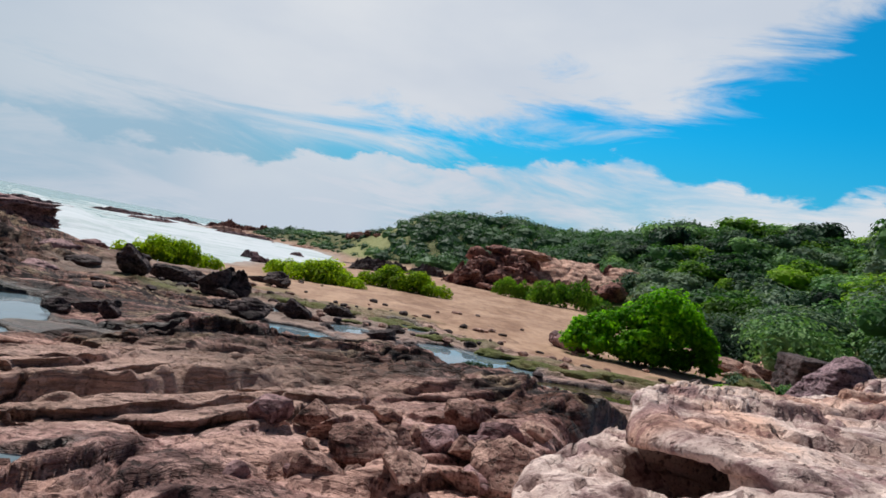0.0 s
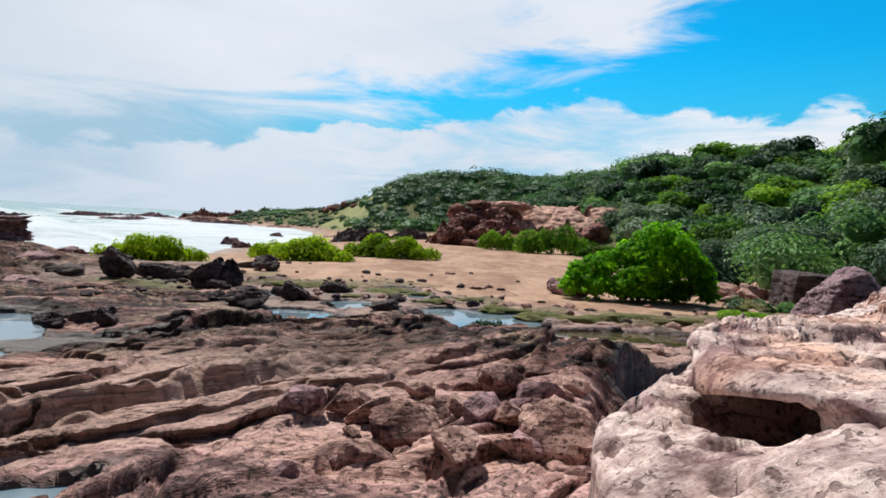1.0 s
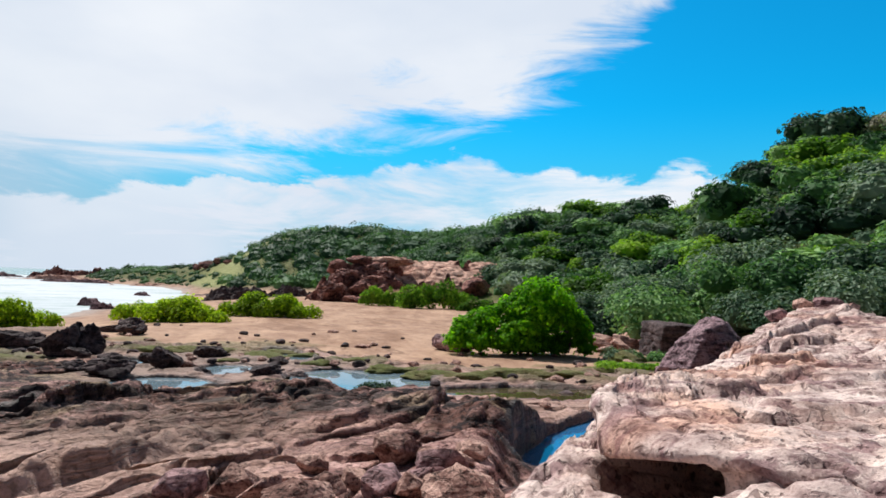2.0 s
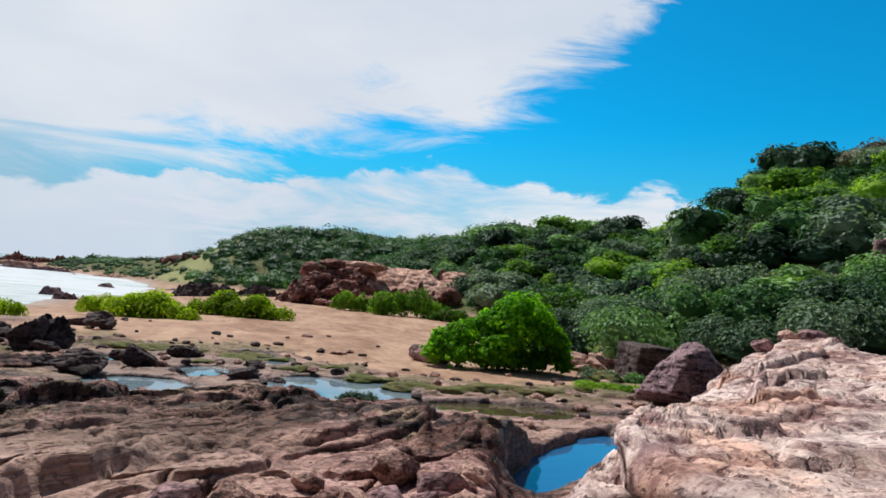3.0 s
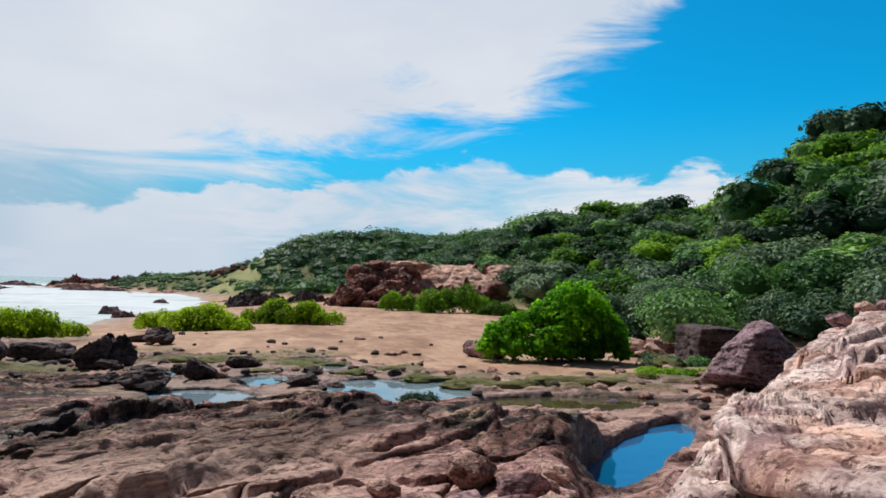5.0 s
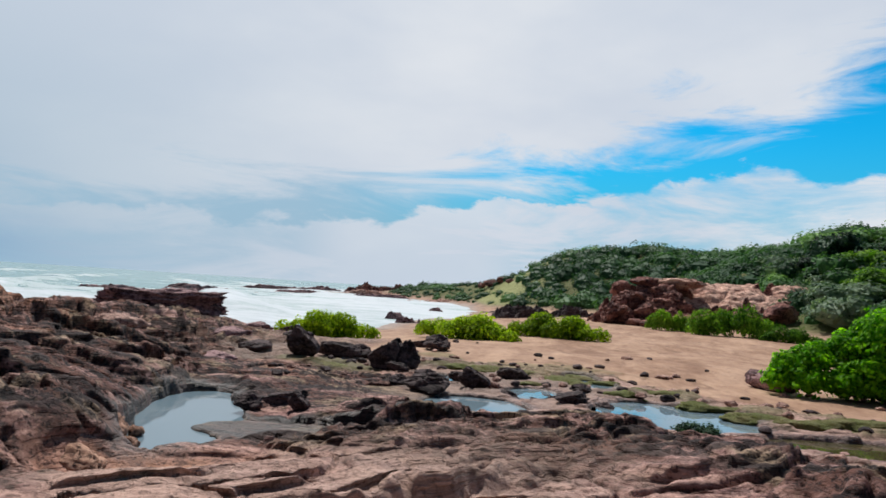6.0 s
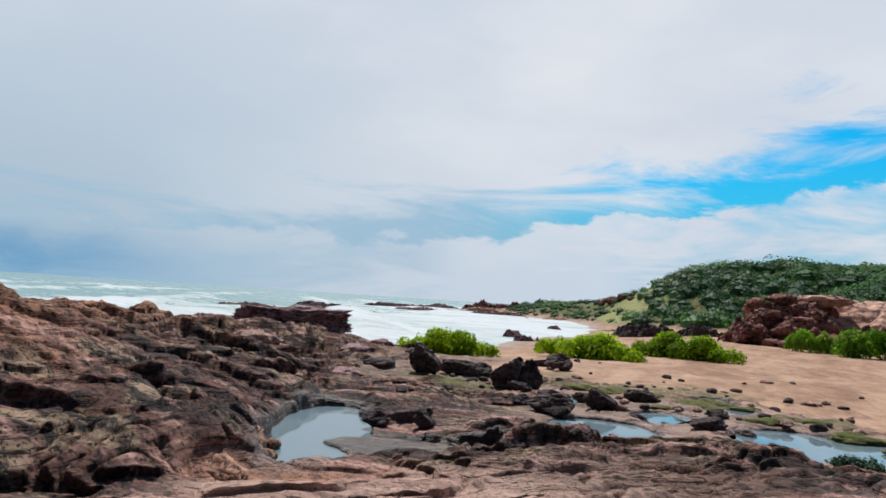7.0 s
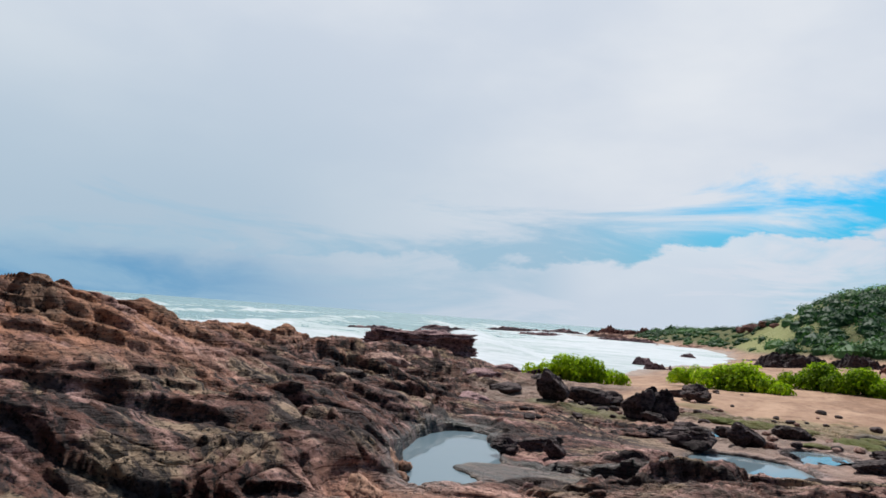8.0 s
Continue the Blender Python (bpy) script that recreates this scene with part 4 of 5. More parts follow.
# rocks further back
me = rock_mesh("dark_slanting_rock", SLANT_ROCK, 210, 6, 12, 0.10, 0.05, (1.0, 0.85, 0.68), 0.0)
boulder("slanting_rock", "large dark purple-brown slanting rock beside pale rock", me, 5.45, 16.3, (1.24, 1.15, 1.24), -12, 0.10, tilt=8)
me = rock_mesh("square_rock", DARK_ROCK, 222, 5, 6, 0.06, 0.04, (0.85, 0.8, 0.62), 0.2, 0.05, True)
boulder("square_rock", "square dark rock under the hillside bushes", me, 7.9, 22.6, (1, 1, 1), 8, 0.12)
me = rock_mesh("shore_block", PURPLE_ROCK, 231, 6, 6, 0.24, 0.12, (2.5, 1.3, 0.55), 0.0, 0.05, True)
boulder("shore_block", "long dark flat-topped slab on the seaward rocks", me, -20.1, 26.0, (1, 1, 1), 36, 0.1, base=0.58)
# rounded blocks on the bank of the still pool
bank_meshes = [rock_mesh("bank_rock", RUST_ROCK, 690 + k, 4, 9, 0.20, 0.09, round_off=0.3) for k in range(4)]
for k, (x, y, sx, sz, turn) in enumerate(((-9.62, 10.72, 0.42, 0.24, 20), (-9.15, 10.12, 0.40, 0.22, 60), (-10.25, 11.55, 0.42, 0.20, 40), (-8.8, 9.55, 0.36, 0.18, 0), (-10.7, 12.5, 0.34, 0.16, 80), (-9.0, 10.55, 0.16, 0.09, 10), (-9.35, 11.15, 0.13, 0.08, 130))):
    boulder("bank_rock", "rounded rust-brown rock on the bank of the pool", bank_meshes[k % 4], x, y, (sx, sx * 0.85, sz), turn, 0.25, "rocks round the still pool", base=0.02)
# rounded blocks that lie on the seaward rocks
shore_meshes = [rock_mesh("shore_rock", (PURPLE_ROCK, DARK_ROCK, BROWN_ROCK)[k % 3], 670 + k, 4, 10, 0.22, 0.10, (1.0, 0.8, 0.36), 0.0, 0.15) for k in range(5)]
for k, (x, y, size, turn) in enumerate(((-15.4, 22.9, 0.85, 30), (-13.4, 21.2, 0.55, 10), (-17.0, 20.0, 0.8, 50), (-12.7, 18.3, 0.5, 20), (-14.0, 25.2, 0.6, 70), (-16.4, 26.6, 0.7, 0))):
    boulder("shore_rock", "dark brown worn block on the seaward rocks", shore_meshes[k % 5], x, y, (size, size, size), turn, 0.3, "blocks on the seaward rocks")
outcrop = tagged(new("red_outcrop"), "large rugged red-brown rock outcrop behind sand", "rock")
def crag_mesh():
    """A broken cliff on the seaward side that passes into a sandy shoulder."""
    columns, rows = 230, 150
    x, y = np.meshgrid(np.linspace(-5.0, 19.0, columns), np.linspace(62.0, 78.0, rows))
    x, y = x.ravel(), y.ravel()
    bend = fbm(x / 3.0, y / 3.0, octaves=3, seed=601)
    gap, mark, lean, _ = cells(x / 2.3 + 0.35 * bend, y / 1.7 + 0.35 * bend, 603)
    gap2, mark2, lean2, _ = cells(x / 0.95 + 0.3 * bend, y / 0.8, 605)
    top = np.interp(x, [-4.8, -3.6, -2.2, 0.5, 3, 6, 10, 15, 18.5], [0.0, 1.6, 2.9, 3.9, 4.5, 4.7, 4.9, 5.2, 4.2])
    front = np.interp(x, [-5, -3, 0, 3, 5, 8, 12, 18], [67.5, 65.6, 64.2, 64.6, 65.2, 64.8, 65.6, 67.5]) + 0.9 * bend
    wide = np.interp(x, [-4, 1, 4, 7, 18], [4.2, 5.6, 7.0, 8.6, 8.6])
    up = np.clip((y - front) / wide, 0, 1.2)
    craggy = np.clip(1 - smooth(x + 2.0 * bend, 1.2, 4.5) * smooth(up + 0.25 * bend, 0.30, 0.46), 0.10, 1)
    craggy = np.maximum(craggy, 0.9 * smooth(bend, 0.25, 0.5))
    rise = up + craggy * (0.30 * (mark - 0.5) + 0.12 * lean) * (up > 0) * (1 - smooth(up, 0.9, 1.1))
    z = top * np.clip(0.35 * smooth(rise, 0.0, 0.25) + 0.65 * smooth(rise, 0.1, 1.05), 0, 1)
    z = z + craggy * smooth(up, 0, 0.15) * (1.5 * (smooth(gap, 0, 0.40) - 0.75) + 0.8 * (smooth(gap2, 0, 0.5) - 0.6) + 0.40 * lean2 + 0.35 * (mark2 - 0.5))
    z = z + 0.30 * fbm(x / 1.1, y / 1.1, octaves=4, seed=607) * (0.25 + craggy) * smooth(up, 0, 0.2) - 0.5 * (up <= 0)
    z = z * (1 - smooth(y, 74.5, 78)) - 0.3
    cave = np.exp(-oval(x, z, -1.2, 0.3, 1.7, 1.3) ** 4)                     # the dark recess at its foot
    me = mesh_from("crag", np.stack([x, y + 0.7 * cave, z], axis=-1), grid_faces(rows, columns), False)
    me.materials.append(RED_ROCK)
    me.materials.append(SANDY_RED_ROCK)
    sandy = (craggy < 0.45).reshape(rows, columns)[:-1, :-1].ravel()
    me.polygons.foreach_set("material_index", sandy.astype(np.int32))
    return me


part("crag", crag_mesh(), outcrop, "dark red broken cliff with a sandy top")
for k, (name, x, y, sx, sy, sz, up, turn, planes, rough, mat) in enumerate((
        ("ledge", 3.9, 65.0, 2.0, 1.4, 1.2, 0.0, 15, 10, 0.25, RED_ROCK), ("ledge", 0.6, 64.3, 1.3, 1.0, 0.9, 0.0, -20, 12, 0.25, RED_ROCK), ("ledge", 7.6, 65.0, 2.4, 1.4, 1.2, 0.0, 5, 10, 0.25, RED_ROCK),
        ("ledge", 12.0, 66.2, 2.6, 1.4, 1.3, 0.0, -10, 10, 0.25, RED_ROCK), ("capstone", 3.2, 69.6, 2.6, 1.6, 0.55, 4.1, 0, 8, 0.2, SANDY_RED_ROCK), ("capstone", 0.2, 69.0, 1.6, 1.2, 0.5, 4.1, 30, 8, 0.2, RED_ROCK))):
    block = part(name, rock_mesh(name, mat, 240 + k, 4, planes, rough, 0.12, (sx, sy, sz), round_off=0.15, soft_shade=False), outcrop)
    block.matrix_world = pose(x, y, up - 0.2 + 0.45 * sz, 0, 0, turn)
pile = [rock_mesh("block", RED_ROCK, 640 + k, 4, 12, 0.16, 0.10, round_off=0.1, soft_shade=False, reach=(0.45, 0.75)) for k in range(5)]
rng = np.random.default_rng(64)
for k in range(34):
    back = k / 34 * 5.2                                                   # lower blocks in front, higher ones behind
    x = rng.uniform(-3.3 + 0.15 * back, 3.6) if k % 4 else rng.uniform(3.5, 14.0)
    low = x > 3.6
    back = 0.35 * back if low else back
    s = rng.uniform(0.6, 1.3) * (0.75 if low else 1.0)
    block = part("block", pile[k % 5], outcrop)
    block.matrix_world = pose(x, 64.2 + back + rng.uniform(-0.3, 0.3), 0.1 + 0.68 * back + 0.2 * s, rng.uniform(-15, 15), 0, rng.uniform(0, 360)) @ Matrix.Diagonal((s * 1.25, s, s * rng.uniform(0.7, 1.0), 1))
red_meshes = [rock_mesh("red_boulder", RED_ROCK, 260 + k, 4, 12, 0.14, 0.06) for k in range(4)]
for k, (x, y, sx, sz) in enumerate(((-0.9, 63.5, 0.8, 0.4), (0.4, 63.0, 1.0, 0.4), (3.0, 63.2, 1.2, 0.7), (5.2, 63.4, 1.4, 0.9), (8.2, 64.0, 1.5, 0.9), (10.8, 64.5, 1.6, 1.2), (-2.8, 65, 0.9, 0.6))):
    boulder("red_boulder", "dark red boulder at the foot of the outcrop", red_meshes[k % 4], x, y, (sx, sx * 0.8, sz), 40 * k, 0.2, "boulders below the red outcrop")

# reefs and the low headland across the bay
def reef_mesh(name, mat, seed, rx, ry, high, pieces=0.0, columns=72, rows=44):
    """A low ragged reef: a patch of broken ridges that sinks at its rim."""
    u, v = np.meshgrid(np.linspace(-1, 1, columns), np.linspace(-1, 1, rows))
    u, v = u.ravel(), v.ravel()
    x, y = u * rx, v * ry
    rim = 1 - smooth(np.hypot(u, v) + 0.45 * fbm(u * 2.2, v * 2.2, octaves=4, seed=seed), 0.25, 0.95)
    teeth = fbm(x / (0.22 * high + 0.4), y / (0.22 * high + 0.4), octaves=5, gain=0.6, seed=seed + 1, ridged=True)
    shelf = fbm(u * 3.1, v * 2.2, octaves=3, gain=0.5, seed=seed + 2)
    z = high * (rim * (0.62 + 0.45 * shelf + 0.42 * teeth - pieces) - 0.12) + 0.25 * high * (np.floor(3.5 * rim * (0.8 + 0.4 * shelf)) / 3.5 - 0.5) * rim - 0.25 * (1 - rim)
    me = mesh_from(name, np.stack([x, y, z], axis=-1), grid_faces(rows, columns), False)
    me.materials.append(mat)
    return me


REEFS = [   # x, y, half length, half depth, height, turn
    (-78, 92, 7, 2.5, 0.8, 35), (-70, 100, 8, 2.5, 0.8, 30), (-74, 150, 9, 3, 0.9, 10), (-60, 168, 10, 3, 0.9, 5), (-95, 177, 14, 3, 1.2, 20), (-82, 122, 12, 2.5, 1.0, 30), (-104, 226, 12, 4, 1.6, 0),
    (-26, 92, 1.6, 0.9, 0.6, 10), (-22.4, 63, 1.7, 0.8, 0.6, 10), (-19.6, 57.5, 1.7, 0.8, 0.6, 20), (-47, 190, 11, 3, 0.9, -5)]
for k, (x, y, sx, sy, sz, turn) in enumerate(REEFS):
    ob = new("reef_rock", reef_mesh("reef_rock", PURPLE_ROCK, 280 + k, sx, sy, sz))
    ob.matrix_world = pose(x, y, SEA_LEVEL - 0.02, 0, 0, turn)
    tagged(ob, "low dark reef rock awash in surf", "rock", "reef rocks in the bay")
ob = new("headland_rock", reef_mesh("headland_rock", RED_ROCK, 352, 13, 6, 3.4))
ob.matrix_world = pose(-79, 222, ground_z(-79, 222) - 0.2, 0, 0, 8)
tagged(ob, "low reddish rock headland across the bay", "rock")
for x, y, size, turn in ((-29.5, 157.5, 2.4, 0), (-26.8, 156.0, 1.7, 40), (-32.4, 161.0, 2.0, 80), (-24.0, 150.0, 1.4, 20)):
    boulder("ridge_rock", "bare brown rock on the end of the ridge", rock_mesh("ridge_rock", RED_ROCK, 355 + turn, 3, 12, 0.2, 0.08, soft_shade=False), x, y, (size * 0.9, size * 0.6, size * 0.42), turn, 0.25, "rocks on the ridge")
for k, (x, y, sx, sy, sz) in enumerate(((-58, 176, 16, 3, 0.9), (-74, 200, 16, 4, 1.1), (-42, 156, 8, 2.5, 0.7))):
    ob = new("reef_platform", reef_mesh("reef_platform", SANDY_RED_ROCK, 340 + k, sx, sy, sz))
    ob.matrix_world = pose(x, y, max(SEA_LEVEL, ground_z(x, y) - 0.15), 0, 0, 25)
    tagged(ob, "long low pinkish rock platform across the bay", "rock", "rock platforms across the bay")
for k, (x, y, sx, sy, sz) in enumerate(((-11.5, 76, 5.6, 2.4, 1.5), (-6.5, 79, 4.0, 2.4, 1.3), (-16, 100, 5, 2, 0.9))):
    ob = new("beach_rock", reef_mesh("beach_rock", DARK_ROCK, 320 + k, sx, sy, sz))
    ob.matrix_world = pose(x, y, ground_z(x, y) - 0.05, 0, 0, 8)
    tagged(ob, "low dark rock bank at the back of the beach", "rock", "rock banks on the beach")


# ---- the pale rock with its hollow ----
LIP = np.array([(4.9, 13.8), (2.9, 12.2), (1.3, 10.2), (0.1, 8.5), (-0.95, 7.3), (-1.38, 6.62), (-1.25, 6.2), (-1.05, 5.78), (-0.6, 5.15), (0.6, 3.8), (3.0, 1.6)])


def build_pale_rock():
    """One sheet that runs from the low front slab into the hollow, round the lip and back over the top."""
    columns = 380
    seg = np.hypot(*np.diff(LIP, axis=0).T)
    run = np.concatenate([[0], np.cumsum(seg)])
    a = np.linspace(0, run[-1], columns)
    soft = lambda v: np.convolve(np.pad(v, 14, mode="edge"), np.ones(29) / 29, mode="valid")
    lx, ly = soft(np.interp(a, run, LIP[:, 0])), soft(np.interp(a, run, LIP[:, 1]))
    hollow = np.exp(-((a - run[6] + 0.12) / 0.43) ** 6)          # how far the hollow is open here
    front = np.interp(a, [0, run[3], run[4], run[6], run[8], run[10]], [0.15, 0.15, 0.55, 0.95, 1.5, 2.0])
    top = 1.40 + 0.01 * (lx + 1.5) + 0.020 * (ly - 6) - 0.22 * smooth(ly, 8.6, 12.0)
    tx = np.interp(a, [0, run[3], run[5], run[7], run[9], run[10]], [1.0, 0.98, 0.86, 0.80, 0.7, 0.7])
    low = np.interp(a, [0, run[2], run[3], run[4], run[5], run[6], run[7], run[7] + 0.14, run[7] + 0.34, run[8], run[10]], [0.8, 1.05, 1.2, 1.15, 1.07, 1.08, 1.17, 1.27, 1.33, 1.35, 1.3])
    profile = []                                                    # (offset to the right of the lip, height)
    for s in np.linspace(0, 1, 14):
        profile.append((-front - 0.28 * (1 - s) ** 2, 0.05 + (low - (low - 1.06) * smooth(front, 0.5, 1.0) - 0.12 - 0.05) * s))
    for s in np.linspace(0, 1, 26)[1:]:
        profile.append((-front * (1 - s) - 0.02, low - (low - 1.06) * (1 - s) ** 1.6 * smooth(front, 0.5, 1.0) - 0.12 * (1 - s) ** 3 - 0.22 * s ** 8 * hollow))
    deep = 1.2 * hollow
    thick = 0.11 + 0.12 * hollow * smooth(run[7] - a, 0.1, 0.9)
    brow = 0.04 + 0.08 * hollow                                     # the lip hangs over the hollow
    for s in np.linspace(0, 1, 16)[1:]:
        profile.append((deep * s, low - 0.22 * hollow - 0.06 * s * hollow))
    for s in np.linspace(0, 1, 12)[1:]:
        profile.append((deep * (1 - 0.15 * s), low - 0.28 * hollow + (top - thick - low + 0.28 * hollow) * s))
    for s in np.linspace(0, 1, 14)[1:]:
        profile.append((deep * 0.85 * (1 - s) - brow * s, top - thick + 0.01 * s))
    for s in np.linspace(0, 1, 10)[1:]:
        profile.append((-brow - 0.03 * math.sin(math.pi * s) + (brow + 0.03) * s ** 2, top - (thick - 0.01) * (1 - s)))
    back = np.geomspace(0.08, 9.5, 185)
    for s in back:
        drop = smooth(np.array([s]), 4.2, 8.5)[0]
        profile.append((0.03 + s, top + 0.028 * s - 1.4 * drop))
    rows = len(profile)
    turned = [np.minimum(p[0], 0.9) for p in profile]                  # near the lip the sheet runs square to it
    x = np.array([lx + tx * t + (p[0] - t) for p, t in zip(profile, turned)])
    y = np.array([ly + np.sqrt(1 - tx * tx) * t + 0.04 * (p[0] - t) for p, t in zip(profile, turned)])
    z = np.array([np.broadcast_to(p[1], a.shape) for p in profile])
    # weathering: lumps, pits, broken beds and cracks
    lump = fbm(x / 0.75, y / 0.75, z / 0.5, 4, 0.5, 301) * (1 - 0.65 * hollow * np.exp(-((x - lx - 0.2) / 0.7) ** 2))
    pit = fbm(x / 0.13, y / 0.13, z / 0.13, 4, 0.62, 311, ridged=True)
    holes = smooth(fbm(x / 0.17, y / 0.17, z / 0.17, 3, 0.5, 315), 0.30, 0.55)
    over = np.arange(rows)[:, None] > rows - 180
    inner = over * smooth(x - lx, 0.15, 0.8)
    row = np.arange(rows)[:, None]
    plain = 1 - 0.85 * ((row > 50) & (row < 88)) * hollow                  # the roof of the hollow is even
    z = z + 0.06 * lump + plain * (0.032 + 0.02 * (1 - over)) * pit - plain * (0.085 + 0.05 * (1 - over)) * holes
    x = x - 0.10 * plain * lump + 0.018 * pit + 0.03 * holes * (1 - over)
    # worn slabs that step down along the beds, split by a few cracks
    p = 0.42 * x - 0.91 * y + 0.5 * fbm(x / 1.5, y / 1.5, octaves=4, seed=331)
    q = 0.91 * x + 0.42 * y
    bed = (z - 0.13 * p) / 0.10 + 0.3 * lump
    share = bed % 1.0
    strong = smooth(fbm(p / 1.2, q / 2.4, octaves=3, seed=335), -0.2, 0.25)
    notch = smooth(share, 0.70, 0.86) * (1 - smooth(share, 0.90, 0.95))
    z = z + inner * strong * 0.055 * (0.35 * share + 0.65 * smooth(share, 0.90, 0.98) - share - 0.5 * notch)
    gap, mark, lean, _ = cells(p / 0.7, q / 1.5, 351)
    z = z + inner * (0.05 * (mark - 0.5) - 0.14 * (1 - smooth(gap, 0, 0.035)) * smooth(lump, -0.1, 0.25))
    gap2, mark2, lean2, _ = cells(p / 0.15, q / 0.24, 355)
    chipped = smooth(fbm(x / 0.9, y / 0.9, octaves=3, seed=357), -0.05, 0.25)
    z = z + plain * np.maximum(chipped, 0.6 * (1 - over)) * (0.034 * (mark2 - 0.5) + 0.026 * lean2)
    # the far part steps up from its edge in broken tiers, with dark seams under them
    far, inward = smooth(ly, 7.6, 8.4), np.clip(x - lx, 0, 9)
    ragged = 0.42 * fbm(x / 0.9, y / 0.9, octaves=2, seed=361) + 0.30 * (mark - 0.5)
    for start, rise in ((0.42, 0.17), (1.15, 0.17)):
        z = z - far * rise * (1 - smooth(inward + ragged, start, start + 0.09)) - over * far * 0.05 * np.exp(-((inward + ragged - start + 0.04) / 0.06) ** 2)
    across = y - 0.35 * x + 0.9 * ragged
    patchy = smooth(fbm(x / 0.7, y / 0.7, octaves=3, seed=365), -0.22, 0.15) * smooth(inward, 0.1, 0.5) * over
    for start, rise in ((7.05, 0.05), (7.9, 0.08), (8.9, 0.09), (10.0, 0.10)):
        away = across - start
        z = z + patchy * (rise * smooth(away, 0, 0.10) * np.exp(-np.clip(away - 0.1, 0, 9) / 0.7) - 0.06 * np.exp(-(away / 0.05) ** 2))
    z = z + 0.50 * over * np.exp(-oval(x, y, 5.0, 12.5, 2.0, 1.9) ** 2)      # the far shoulder stands higher
    me = mesh_from("pale_rock", np.stack([x, y, z], axis=-1).reshape(-1, 3), grid_faces(rows, columns))
    me.materials.append(PALE_ROCK)
    tagged(new("pale_rock", me), "pale cream limestone ledge with a dark hollow", "rock")
    return x[-180:].ravel(), y[-180:].ravel(), z[-180:].ravel()


PALE_TOP = build_pale_rock()


def pale_z(x, y):
    """Height of the pale rock's top."""
    return float(PALE_TOP[2][np.argmin((PALE_TOP[0] - x) ** 2 + (PALE_TOP[1] - y) ** 2)])


for k, (x, y, s) in enumerate(((5.98, 11.1, 0.38), (4.75, 13.1, 0.17), (5.05, 13.0, 0.15), (5.35, 12.8, 0.20), (5.65, 12.7, 0.14), (4.45, 12.9, 0.17), (5.95, 10.3, 0.17))):
    boulder("stone", "angular brown boulder resting on pale rock" if k == 0 else "weathered brown stone resting on pale rock", (brown_meshes[4], brown_meshes[3], brown_meshes[5])[min(k, 1 + k % 2)], x, y, (s * 1.25, s, s * (0.72 if k == 0 else 0.75)), 50 * k, 0.15, "stones on the pale rock", base=pale_z(x, y))
for k, (x, y, s) in enumerate(((6.8, 25.2, 0.55), (7.5, 24.9, 0.6), (8.3, 25.0, 0.5), (7.1, 24.4, 0.45), (6.4, 24.6, 0.4), (1.0, 22.9, 0.55), (8.9, 24.4, 0.5), (6.1, 23.3, 0.3))):
    boulder("ledge_stone", "flat brown ledge stone beside the shrubs", brown_meshes[k % 6], x, y, (s * 1.3, s * 0.9, s * 0.55), 25 * k, 0.2, "flat stones by the shrubs")
boulder("hill_boulder", "rounded dark brown boulder jutting from the hillside", rock_mesh("hill_boulder", PURPLE_ROCK, 263, 4, 12, 0.14, 0.06), 26.0, 31.0, (1.15, 1.0, 1.1), 20, 0.05, base=5.2)
boulder("gully_rock", "pale bare rock face in the hillside gully", rock_mesh("gully_rock", GREY_ROCK, 290, 5, 14, 0.12, 0.06), 31.3, 55.0, (1.3, 1.2, 1.8), 0, 0.1, base=4.6)


# ---- plants ----
def leaf_cards(centres, outward, sizes, rng, slim=0.55, scatter=0.34):
    """Folded four-cornered leaves at the given places: corners and faces."""
    count = len(centres)
    lean = outward + rng.normal(scale=scatter, size=(count, 3)) + np.array([0, 0, 0.30])
    lean /= np.linalg.norm(lean, axis=1, keepdims=True)
    side = np.cross(lean, rng.normal(size=(count, 3)))
    side /= np.linalg.norm(side, axis=1, keepdims=True)
    tip = np.cross(side, lean)
    s = sizes[:, None]
    fold = 0.12 * s * lean
    verts = np.stack([centres - tip * s * 0.5, centres + side * s * slim * 0.5 + fold, centres + tip * s * 0.5, centres - side * s * slim * 0.5 + fold], axis=1).reshape(-1, 3)
    k = 4 * np.arange(count)
    faces = np.stack([np.stack([k, k + 1, k + 2], -1), np.stack([k, k + 2, k + 3], -1)], 1).reshape(-1, 3)
    return verts, faces


